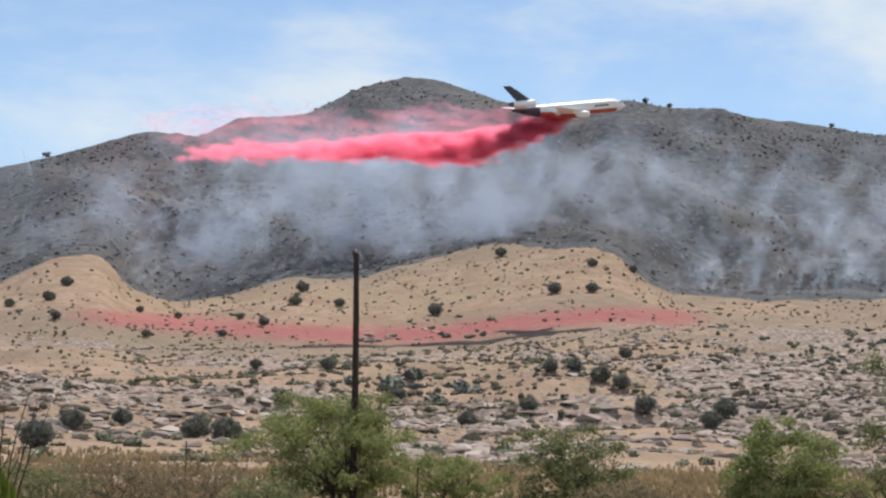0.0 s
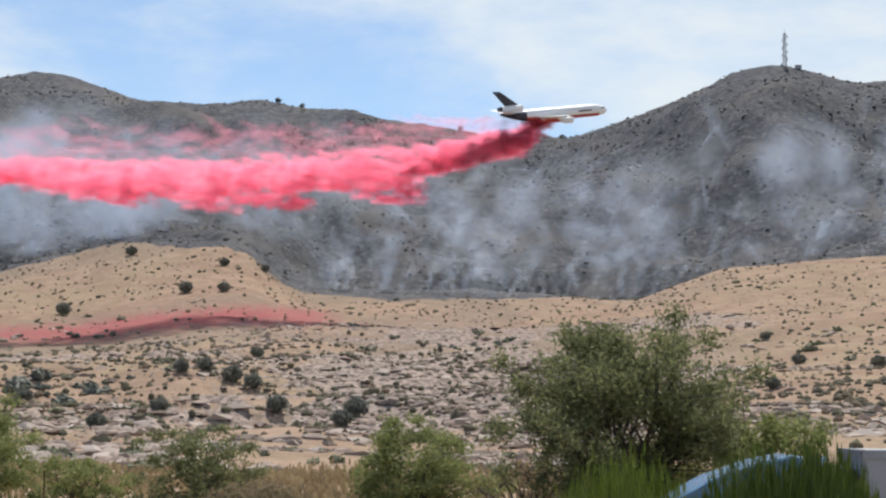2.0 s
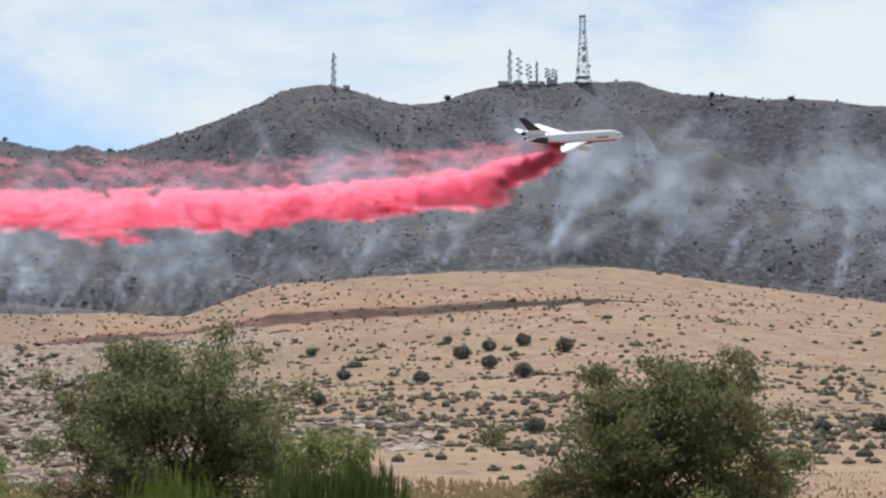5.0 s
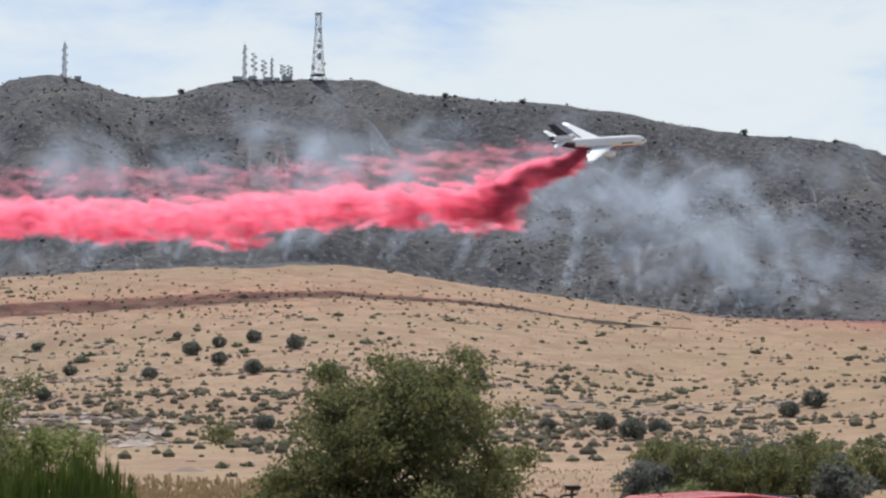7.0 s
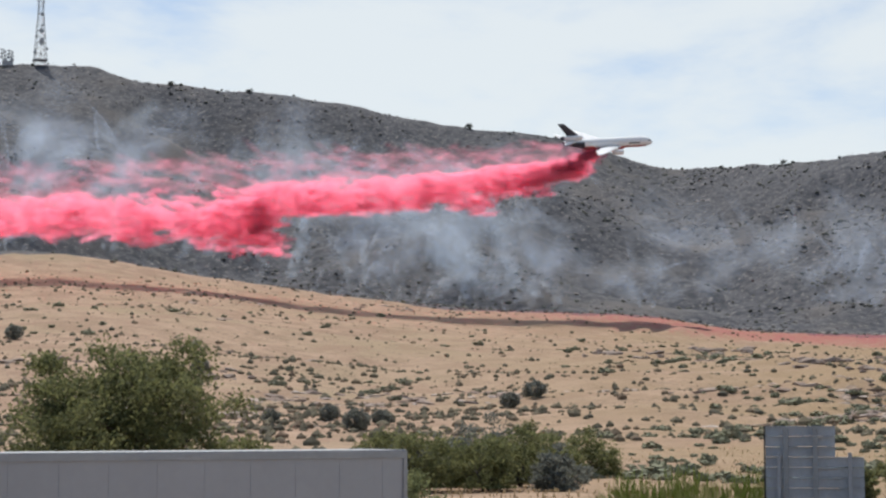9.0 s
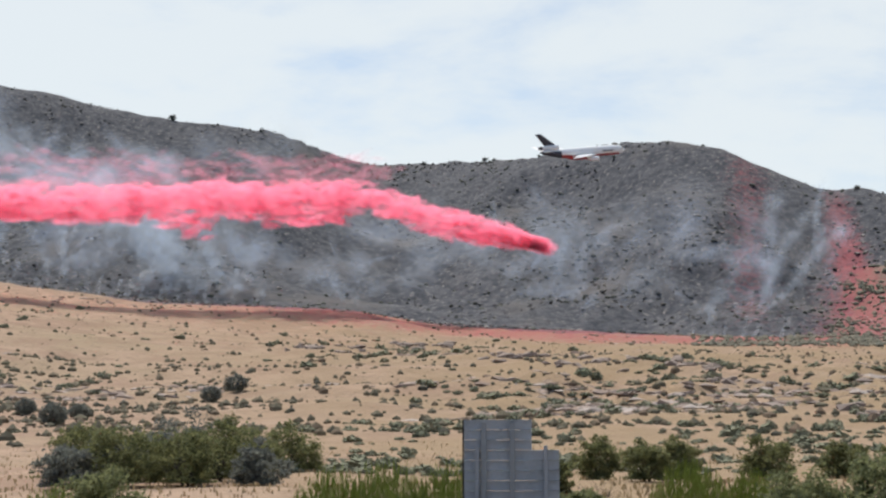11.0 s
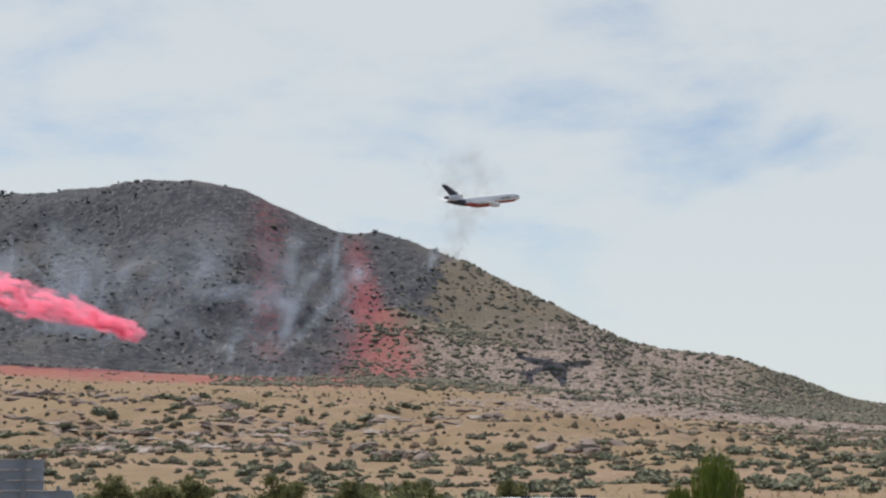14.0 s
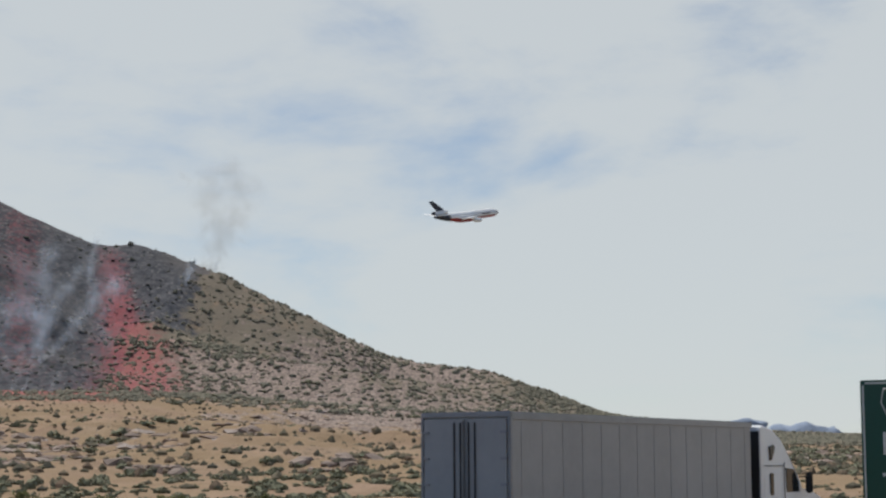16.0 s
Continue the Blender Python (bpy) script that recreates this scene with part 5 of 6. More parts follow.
# ---------------------------------------------------------------- pole, masts, signs
CREOSOTE = material("weathered_pole_wood", (0.055, 0.035, 0.028), 0.9, vary=0.4, scale=1.5, bump=0.5, bump_scale=18)
STEEL = material("galvanised_steel", (0.34, 0.35, 0.36), 0.5, 0.6, vary=0.25, scale=1.2)
MAST = material("mast_steel", (0.46, 0.46, 0.47), 0.6, 0.3, vary=0.3, scale=0.3)
DISH = material("dish_grey", (0.44, 0.44, 0.45), 0.6, vary=0.2, scale=0.5)
RUST = material("rusty_steel", (0.11, 0.06, 0.04), 0.9, vary=0.4, scale=5)
SIGN_BACK = material("aluminium_sign_back", (0.50, 0.52, 0.55), 0.5, 0.25, vary=0.25, scale=0.9, second=(0.32, 0.34, 0.37))
SIGN_GREEN = material("sign_green", (0.008, 0.075, 0.05), 0.45, vary=0.15, scale=0.8)
SIGN_WHITE = material("sign_white", (0.62, 0.66, 0.64), 0.5, vary=0.1, scale=1)
WIRE = material("wire_black", (0.03, 0.03, 0.03), 0.6)


def make_pole():
    at = ground_at(-2.5, 95)
    root = thing("utility_pole", pose(at.x, at.y, at.z, 0, 0, 20), "dark weathered wooden utility pole above mesquite", "utility pole")
    top = EYE + 95 * math.tan(radians(4.62)) - at.z
    bm = bmesh.new()
    add_tube(bm, [(0, 0, -0.5), (0.02, 0, top * 0.4), (-0.02, 0, top * 0.75), (-0.08, 0, top)], [0.19, 0.17, 0.15, 0.125], 12)
    part("post", bm, CREOSOTE, root)
    bm = bmesh.new()
    add_box(bm, (0.16, 0.12, 0.5), (-0.16, 0.0, top - 0.15), (0, -12, 0), 0.02)
    part("bracket", bm, RUST, root)
    for k in (0, 1):
        bm = bmesh.new()
        add_tube(bm, [(0, 0, 0), (0, 0, 0.05), (0, 0, 0.09), (0, 0, 0.15), (0, 0, 0.2)], [0.04, 0.075, 0.045, 0.07, 0.03], 10)
        ins = part("insulator", bm, DISH, root)
        ins.location = ((-0.12, 0, top + 0.02), (0.14, 0, top - 0.75))[k]
    # the wires run back over the flat to the hills
    for k, (az, r, h) in enumerate(((4.5, 330, 9.0),)):
        end = ground_at(az, r) + Vector((0, 0, h))
        a = at + Vector((0, 0, top - 0.1))
        pts = [a.lerp(end, i / 16) - Vector((0, 0, 4 * (1.5 if k == 0 else 0.8) * (i / 16) * (1 - i / 16))) for i in range(17)]
        bm = bmesh.new()
        add_tube(bm, [root.matrix_world.inverted() @ p for p in pts], 0.009, 5)
        part("wire", bm, WIRE, root)


make_pole()


def lattice(bm, height, base, top, levels, r):
    """A four-legged braced mast."""
    def corner(k, z):
        w = base + (top - base) * min(1.0, z / (height * 0.8))
        return Vector((((k in (0, 3)) - 0.5) * w, ((k in (0, 1)) - 0.5) * w, z))
    for k in range(4):
        add_tube(bm, [corner(k, 0), corner(k, height * 0.8), corner(k, height)], r, 5)
    for i in range(levels):
        z0, z1 = height * i / levels, height * (i + 1) / levels
        for k in range(4):
            add_tube(bm, [corner(k, z1), corner((k + 1) % 4, z1)], r * 0.6, 4)
            add_tube(bm, [corner(k, z0), corner((k + 1) % 4, z1)], r * 0.55, 4)
            add_tube(bm, [corner((k + 1) % 4, z0), corner(k, z1)], r * 0.55, 4)


def drum_dish(at, r, depth, turn, root, name="dish"):
    bm = bmesh.new()
    rows = []
    for y, k in ((0, 0.25), (0.02, 0.7), (depth * 0.5, 1.0), (depth, 1.0), (depth * 1.12, 0.6), (depth * 1.18, 0.05)):
        rows.append([(r * k * math.cos(2 * math.pi * i / 16), -y, r * k * math.sin(2 * math.pi * i / 16)) for i in range(16)])
    loft(bm, rows)
    bmesh.ops.recalc_face_normals(bm, faces=bm.faces)
    ob = part(name, bm, DISH, root, smooth=False)
    ob.matrix_local = pose(*at, 0, 0, turn)
    return ob


def on_crest(az):
    r = float(crest_r(az)) - 6
    return ground_at(az, r), r


def make_masts():
    # the tall relay tower
    at, r = on_crest(28.22)
    h = r * (math.tan(radians(12.28)) - math.tan(radians(10.36))) + 2
    root = thing("relay_tower", pose(at.x, at.y, at.z - 1, 0, 0, -28 + 12), "tall four-legged lattice relay tower with dishes on the ridge", "radio tower")
    bm = bmesh.new()
    lattice(bm, h, 11.5, 4.6, 12, 0.24)
    part("lattice", bm, MAST, root)
    for k, (u, x, s) in enumerate(((0.74, 0.4, 1.9), (0.58, 0.4, 1.2), (0.5, 0.5, 2.1), (0.37, 0.3, 2.2), (0.33, 0.2, 2.0), (0.17, 0.2, 1.2), (0.42, -4.6, 1.2), (0.19, -5.6, 1.7), (0.25, 6.0, 1.1), (0.91, 2.4, 0.8))):
        drum_dish((x, -3.0, h * u), s, s * 0.7, 8 - 14 * (k % 3), root)
    for u in (0.09, 0.985):
        bm = bmesh.new()
        add_box(bm, (12.5 if u < 0.5 else 6.0, 12.5 if u < 0.5 else 6.0, 0.9), (0, 0, h * u), (0, 0, 0), 0.1)
        part("platform", bm, MAST, root)
    # the pair of ridge-top whips and their huts
    for az, top, w, label in ((26.05, 11.39, 2.6, "slim lattice radio mast with side panels on the ridge"), (20.81, 11.27, 3.0, "slim lattice radio mast with panel antennas on the hill"),
                              (26.85, 11.0, 1.4, "thin radio whip mast on the ridge")):
        at, r = on_crest(az)
        h = r * math.tan(radians(top)) + EYE - at.z
        root = thing("radio_mast", pose(at.x, at.y, at.z - 0.5, 0, 0, -az + 20), label, "radio mast", "masts on the ridge")
        bm = bmesh.new()
        lattice(bm, h * 0.9, w, w * 0.5, 10, 0.2)
        part("lattice", bm, MAST, root)
        bm = bmesh.new()
        add_tube(bm, [(0, 0, h * 0.86), (0, 0, h)], [0.22, 0.14], 6)
        part("whip", bm, MAST, root)
        for k in range(7):
            u, side = 0.2 + 0.1 * k, (-1) ** k
            bm = bmesh.new()
            add_box(bm, (0.9, 0.5, 2.6), (side * w * 0.75, -0.6, h * u), (0, 0, 0), 0.1)
            part("panel_antenna", bm, DISH, root)
    for az, top in ((26.33, 11.05), (26.62, 10.85), (27.18, 10.72), (27.38, 10.7)):
        at, r = on_crest(az)
        h = r * math.tan(radians(top)) + EYE - at.z
        root = thing("dish_mast", pose(at.x, at.y, at.z - 0.5, 0, 0, -az), "short mast crowded with round dishes on the ridge", "radio mast", "masts on the ridge")
        bm = bmesh.new()
        lattice(bm, h, 1.9, 1.5, 6, 0.16)
        part("lattice", bm, MAST, root)
        for k in range(6):
            drum_dish(((-1) ** k * 1.6, -1.0, h * (0.4 + 0.11 * k)), 1.5 - 0.1 * k, 0.8, 25 * (-1) ** k, root)
    for az, w, hh in ((25.85, 9, 4.0), (26.3, 7, 3.4), (26.75, 8, 3.6), (27.3, 10, 4.2), (27.0, 6, 3.0), (21.2, 6, 3.2)):
        at, r = on_crest(az)
        root = thing("equipment_hut", pose(at.x, at.y, at.z - 0.6, 0, 0, -az), "small grey equipment hut beside masts on the ridge", "hut", "huts on the ridge")
        bm = bmesh.new()
        add_box(bm, (w, 5, hh), (0, 0, hh / 2), (0, 0, 0), 0.12)
        part("wall", bm, MAST, root)
        bm = bmesh.new()
        add_box(bm, (w + 0.6, 5.6, 0.35), (0, 0, hh + 0.17), (0, 0, 0), 0.08)
        part("roof", bm, DISH, root)
    # small trees standing on the skyline
    for k, (az, w) in enumerate(((5.9, 6), (6.6, 5), (8.2, 4), (11.3, 5), (13.7, 4), (14.3, 5), (24.2, 6), (32.0, 5), (34.3, 5), (40.8, 6), (43.4, 4), (48.2, 4), (50.0, 5), (-11.6, 6), (51.6, 3), (60.8, 4), (62.6, 4))):
        at, r = on_crest(az)
        root = thing("ridge_tree", pose(at.x, at.y, at.z - 0.6), "small dark tree standing on the skyline", "tree", "trees on the skyline")
        rs = np.random.default_rng(700 + k)
        d = rs.normal(size=(130, 3)) * np.array([w * 0.24, w * 0.24, w * 0.17]) + np.array([0, 0, w * 0.55])
        s = w * rs.uniform(0.06, 0.16, 130)
        part("crown", scatter_mesh("crown", [TETRA], d, np.stack([s, s, s], 1), rs, JUNIPER, True), JUNIPER, root)
        bm = bmesh.new()
        add_tube(bm, [(0, 0, -0.5), (0.1, 0, w * 0.5)], [0.25, 0.12], 5)
        part("trunk", bm, BARK, root)


make_masts()


def make_sign_back():
    """A big guide sign seen from behind: ribbed panels on uprights."""
    r, w = 62.0, 2.95
    at = ground_at(50.65, r)
    root = thing("guide_sign", pose(at.x, at.y, at.z, 0, 0, -50.65), "grey ribbed aluminium back of a guide sign on steel posts", "road sign")
    top = EYE + r * math.tan(radians(-0.07)) - at.z
    x0, x1, xs = -1.40, 1.60, 0.73
    low = 0.55
    n = 13
    step_h = (top - low) / n
    for k in range(n):
        z = low + step_h * (k + 0.5)
        right = xs if z > top - 0.84 else x1
        bm = bmesh.new()
        add_box(bm, (right - x0, 0.03, step_h - 0.012), ((x0 + right) / 2, 0, z), (0, 0, 0), 0.006)
        add_box(bm, (right - x0, 0.10, 0.035), ((x0 + right) / 2, -0.06, z + step_h / 2 - 0.025), (0, 0, 0), 0.006)
        part("panel", bm, SIGN_BACK, root)
    for x in (-0.78, 0.12):
        bm = bmesh.new()
        add_box(bm, (0.16, 0.10, top - low - 0.15), (x, -0.165, (top + low) / 2 - 0.02), (0, 0, 0), 0.01)
        part("stiffener", bm, STEEL, root)
    for x, h in ((-1.0, top - 0.85), (1.17, top - 0.82)):
        bm = bmesh.new()
        add_box(bm, (0.12, 0.16, h + 0.4), (x, -0.24, h / 2 - 0.2), (0, 0, 0), 0.01)
        part("post", bm, MAST, root, "dark steel post")
    bm = bmesh.new()
    add_box(bm, (0.05, 0.08, top - low), (x0 - 0.03, -0.02, (top + low) / 2), (0, 0, 0), 0.01)
    part("edge_trim", bm, WIRE, root)


make_sign_back()


def make_green_sign():
    """The near edge of a green guide sign that faces the traffic."""
    r = 58.0
    left = Vector((r * math.sin(radians(81.97)), r * math.cos(radians(81.97)), 0))
    top, h, w = EYE + r * math.tan(radians(2.43)), 3.7, 4.6
    side = Vector((-ROAD_N[0], -ROAD_N[1], 0))
    c = left + side * (w / 2)
    ground = float(land_height(c.x, c.y))
    root = thing("guide_sign", pose(c.x, c.y, ground, 0, 0, 90 - ROAD_AZ - 90), "green guide sign with rounded white border on posts", "road sign")
    z0 = top - h - ground
    bm = bmesh.new()
    add_box(bm, (w, 0.06, h), (0, 0, z0 + h / 2), (0, 0, 0), 0.02)
    part("panel", bm, SIGN_GREEN, root)
    for x, z, sx, sz in ((0, z0 + 0.09, w - 0.3, 0.05), (0, z0 + h - 0.09, w - 0.3, 0.05), (-w / 2 + 0.09, z0 + h / 2, 0.05, h - 0.3), (w / 2 - 0.09, z0 + h / 2, 0.05, h - 0.3)):
        bm = bmesh.new()
        add_box(bm, (sx, 0.012, sz), (x, -0.036, z), (0, 0, 0), 0.004)
        part("border", bm, SIGN_WHITE, root, "white border strip")
    bm = bmesh.new()
    ring = [(-0.42, 0.5), (0, 0.42), (0.42, 0.5), (0.5, 0.1), (0.3, -0.35), (0, -0.55), (-0.3, -0.35), (-0.5, 0.1), (-0.42, 0.5)]
    add_tube(bm, [(x - w / 2 + 1.12, -0.045, z + z0 + h - 0.75) for x, z in ring], 0.02, 5)
    part("shield", bm, SIGN_WHITE, root, "outlined shield")
    curve = bpy.data.curves.new("letter", "FONT")
    curve.body, curve.size, curve.extrude = "E", 0.95, 0.006
    letter = new("letter", curve)
    letter.data.materials.append(SIGN_WHITE)
    letter.parent = root
    letter.matrix_local = pose(-w / 2 + 0.58, -0.04, z0 + h - 2.15, 90)
    bm = bmesh.new()
    add_box(bm, (1.6, 0.012, 0.09), (-w / 2 + 1.4, -0.036, z0 + h - 2.72))
    part("bar", bm, SIGN_WHITE, root)
    for x in (-1.3, 1.3):
        bm = bmesh.new()
        add_box(bm, (0.14, 0.2, z0 + h - 0.2 + 0.4), (x, 0.14, (z0 + h - 0.2) / 2 - 0.2), (0, 0, 0), 0.015)
        part("post", bm, STEEL, root)


make_green_sign()


def make_small_posts():
    for az, r, top in ((-0.62, 70, -1.6), (-7.35, 88, -0.95), (75.9, 84, -0.25)):
        at = ground_at(az, r)
        h = EYE + r * math.tan(radians(top)) - at.z
        root = thing("fence_post", pose(at.x, at.y, at.z, 0, 0, 15), "thin rusty steel post standing in dry grass", "post")
        bm = bmesh.new()
        add_box(bm, (0.06, 0.012, h + 0.3), (0, 0, h / 2 - 0.15), (0, 0, 0), 0.003)
        add_box(bm, (0.012, 0.05, h + 0.3), (0, 0.03, h / 2 - 0.15), (0, 0, 0), 0.003)
        part("shaft", bm, RUST, root)


make_small_posts()


def make_ocotillo():
    at = ground_at(-12.3, 74)
    root = thing("ocotillo", pose(at.x, at.y, at.z - 0.1), "bare thorny ocotillo with long thin whip stems", "cactus shrub")
    rnd = random.Random(31)
    for k in range(9):
        a = k * 0.7
        reach, h = rnd.uniform(0.5, 1.5), rnd.uniform(3.6, 5.6)
        bm = bmesh.new()
        top = Vector((reach * math.cos(a) + 0.6, reach * math.sin(a), h))
        pts = [Vector((0.08 * math.cos(a), 0.08 * math.sin(a), 0)).lerp(top, i / 7) + Vector((rnd.gauss(0, 0.05), rnd.gauss(0, 0.05), 0)) + Vector((-0.3 * math.sin(i / 7 * 3.1), 0, 0)) for i in range(8)]
        add_tube(bm, pts, [0.045, 0.04, 0.036, 0.032, 0.028, 0.024, 0.02, 0.012], 6)
        for p in pts[2:]:
            for _ in range(3):
                e = p + Vector((rnd.gauss(0, 0.12), rnd.gauss(0, 0.12), rnd.uniform(0.02, 0.2)))
                add_tube(bm, [p, e], [0.012, 0.004], 4)
        part("stem", bm, BARK, root)


make_ocotillo()


def make_far_range():
    # the blue of the air haze is put into the rock's colour
    m = material("hazed_rock", (0.30, 0.36, 0.46), 1.0, vary=0.2, scale=0.004)
    for az, w, h, label in ((78.3, 150, 58, "hazy blue distant mountain peak on the horizon"), (80.0, 110, 40, "hazy blue distant mountain shoulder on the horizon")):
        r = 4300
        root = new("distant_mountain")
        root.matrix_world = pose(r * math.sin(radians(az)), r * math.cos(radians(az)), EYE + r * math.tan(radians(0.80)) - 12, 0, 0, -az)
        V, F = lump(int(az), 4, 0.5, 1.0)
        V = V * np.array([w, w * 0.6, h])
        V[:, 2] = np.maximum(V[:, 2], -40) * (0.7 + 0.3 * np.abs(np.sin(V[:, 0] * 0.05)))
        me = sheet("slope", V, F, m)
        part("slope", me, m, root)
        tagged(root, label, "mountain", kind="structure")


make_far_range()

# ---------------------------------------------------------------- vehicles
TYRE = material("tyre_rubber", (0.02, 0.02, 0.021), 0.85, vary=0.3, scale=8)
RIM = material("polished_rim", (0.55, 0.56, 0.58), 0.3, 0.9)
CHROME = material("chrome", (0.65, 0.66, 0.68), 0.15, 1.0)
# Trailers are white; both side colours are greyed for their shaded side.
VAN_WHITE = material("trailer_white", (0.37, 0.375, 0.38), 0.5, vary=0.1, scale=0.5, second=(0.31, 0.315, 0.32))
VAN_SHADED = material("trailer_white_shaded", (0.36, 0.37, 0.39), 0.55, vary=0.1, scale=0.5)
RAIL = material("trailer_rail", (0.33, 0.34, 0.36), 0.45, 0.5, vary=0.2, scale=1)
CAB_WHITE = material("cab_white", (0.78, 0.79, 0.80), 0.25, vary=0.04, scale=0.6)
CAB_BLUE = material("cab_blue", (0.10, 0.20, 0.32), 0.2, vary=0.08, scale=0.6)
BLACK = material("black_plastic", (0.015, 0.015, 0.016), 0.6)
TINT = material("tinted_glass", (0.02, 0.025, 0.028), 0.06)
SHELL_GLASS = material("pale_glass", (0.30, 0.32, 0.33), 0.08)
CAR_RED = material("car_red", (0.50, 0.02, 0.035), 0.2, vary=0.05, scale=0.6)
LAMP_RED = material("lamp_red", (0.35, 0.01, 0.01), 0.2)
LAMP_CLEAR = material("lamp_clear", (0.7, 0.7, 0.7), 0.1)


def wheel(root, at, r, w):
    bm = bmesh.new()
    rows = []
    for y, k in ((-0.5, 0.62), (-0.5, 0.93), (-0.38, 1.0), (0.38, 1.0), (0.5, 0.93), (0.5, 0.62)):
        rows.append([(r * k * math.cos(2 * math.pi * i / 24), y * w, r * k * math.sin(2 * math.pi * i / 24)) for i in range(24)])
    loft(bm, rows, True)
    bmesh.ops.recalc_face_normals(bm, faces=bm.faces)
    tyre = part("wheel", bm, TYRE, root)
    tyre.matrix_local = pose(*at)
    bm = bmesh.new()
    rows = []
    for y, k in ((-0.53, 0.1), (-0.5, 0.5), (-0.52, 0.62), (0.52, 0.62), (0.5, 0.5), (0.53, 0.1)):
        rows.append([(r * k * math.cos(2 * math.pi * i / 16), y * w, r * k * math.sin(2 * math.pi * i / 16)) for i in range(16)])
    loft(bm, rows)
    bmesh.ops.recalc_face_normals(bm, faces=bm.faces)
    part("rim", bm, RIM, tyre)
    return tyre


def profile_body(outline, half, round_by=0.08, narrow=None):
    """A body from its side outline (x ahead, z up), rounded towards its sides; narrow(z): how far the side leans in."""
    bm = bmesh.new()
    rows = []
    cx = sum(p[0] for p in outline) / len(outline)
    cz = sum(p[1] for p in outline) / len(outline)
    for y, k in ((-half, 1 - round_by * 1.1), (-half + round_by * 0.5, 1 - round_by * 0.3), (-half + round_by * 1.6, 1.0), (half - round_by * 1.6, 1.0), (half - round_by * 0.5, 1 - round_by * 0.3), (half, 1 - round_by * 1.1)):
        rows.append([(cx + (x - cx) * (0.5 + 0.5 * k), y * (1 - (narrow(z) if narrow else 0)), cz + (z - cz) * (0.55 + 0.45 * k)) for x, z in outline])
    loft(bm, rows)
    bmesh.ops.recalc_face_normals(bm, faces=bm.faces)
    return bm


def make_truck(label, cab_mat, side_mat, sleeper_slope):
    """A tractor with sleeper and a 53-foot box trailer. x is ahead; the origin lies on the road under the trailer's rear."""
    root = thing("semi_truck", pose(0, 0, 0), label, "truck")
    L, W, H, low = 16.15, 2.6, 4.11, 1.15
    bm = bmesh.new()
    add_box(bm, (L - 0.1, W - 0.06, H - low - 0.06), (L / 2, 0, (H + low) / 2), (0, 0, 0), 0.03)
    trailer = part("trailer", bm, side_mat, root)
    for k in range(14):
        for s in (-1, 1):
            bm = bmesh.new()
            add_box(bm, (0.05, 0.012, H - low - 0.42), (0.62 + k * 1.15, s * (W / 2 - 0.026), (H + low) / 2 - 0.02), (0, 0, 0), 0.003)
            part("panel_seam", bm, side_mat, trailer)
    for s in (-1, 1):
        for z, h in ((H - 0.1, 0.17), (low + 0.08, 0.18)):
            bm = bmesh.new()
            add_box(bm, (L, 0.05, h), (L / 2, s * (W / 2 - 0.015), z), (0, 0, 0), 0.01)
            part("side_rail", bm, RAIL, trailer)
        bm = bmesh.new()
        add_box(bm, (0.12, 0.08, H - low), (0.03, s * (W / 2 - 0.03), (H + low) / 2), (0, 0, 0), 0.015)
        part("rear_post", bm, RAIL, trailer)
        bm = bmesh.new()
        add_box(bm, (0.05, W / 2 - 0.16, H - low - 0.3), (-0.02, s * (W / 4 - 0.02), (H + low) / 2 - 0.02), (0, 0, 0), 0.012)
        door = part("rear_door", bm, VAN_WHITE if side_mat is VAN_WHITE else side_mat, trailer)
        for y in (0.12, 0.3):
            bm = bmesh.new()
            add_tube(bm, [(-0.07, s * y, low + 0.2), (-0.07, s * y, H - 0.25)], 0.022, 8)
            part("lock_rod", bm, BLACK, door)
        for z in (low + 0.5, low + 1.15, low + 1.8, H - 0.5):
            bm = bmesh.new()
            add_box(bm, (0.05, 0.2, 0.07), (-0.06, s * (W / 2 - 0.16), z), (0, 0, 0), 0.01)
            part("hinge", bm, RAIL, door)
        bm = bmesh.new()
        add_box(bm, (0.04, 0.24, 0.12), (-0.04, s * 0.95, low - 0.1), (0, 0, 0), 0.01)
        part("tail_lamp", bm, LAMP_RED, trailer)
    for x, h, w in ((0.03, 0.14, W), (L - 0.03, 0.14, W)):
        bm = bmesh.new()
        add_box(bm, (0.1, w, h), (x, 0, H - 0.05), (0, 0, 0), 0.02)
        part("header_rail", bm, RAIL, trailer)
    bm = bmesh.new()
    add_box(bm, (L - 0.06, W - 0.12, 0.03), (L / 2, 0, H - 0.005))
    part("trailer_roof", bm, RAIL, trailer)
    bm = bmesh.new()
    add_box(bm, (0.08, W - 0.2, 0.1), (0.1, 0, 0.55), (0, 0, 0), 0.02)
    for s in (-1, 1):
        add_box(bm, (0.08, 0.1, 0.6), (0.12, s * 0.5, 0.85), (0, 0, 0), 0.01)
    part("underride_guard", bm, RAIL, root)
    bm = bmesh.new()
    add_tube(bm, [(L + 0.75, 0.85, 0.9), (L + 0.75, 0.85, 3.75), (L + 0.68, 0.85, 3.95)], 0.075, 12)
    part("exhaust_stack", bm, CHROME, root)
    bm = bmesh.new()
    add_box(bm, (0.08, 1.9, 2.6), (L + 0.08, 0, 2.4), (0, 0, 0), 0.03)
    part("nose_panel", bm, BLACK, root)
    bm = bmesh.new()
    add_box(bm, (9.5, 0.9, 0.25), (L + 0.2, 0, 0.95), (0, 0, 0), 0.02)
    part("chassis", bm, BLACK, root)
    # tractor: sleeper with its roof fairing, then hood
    x0 = L + 1.15
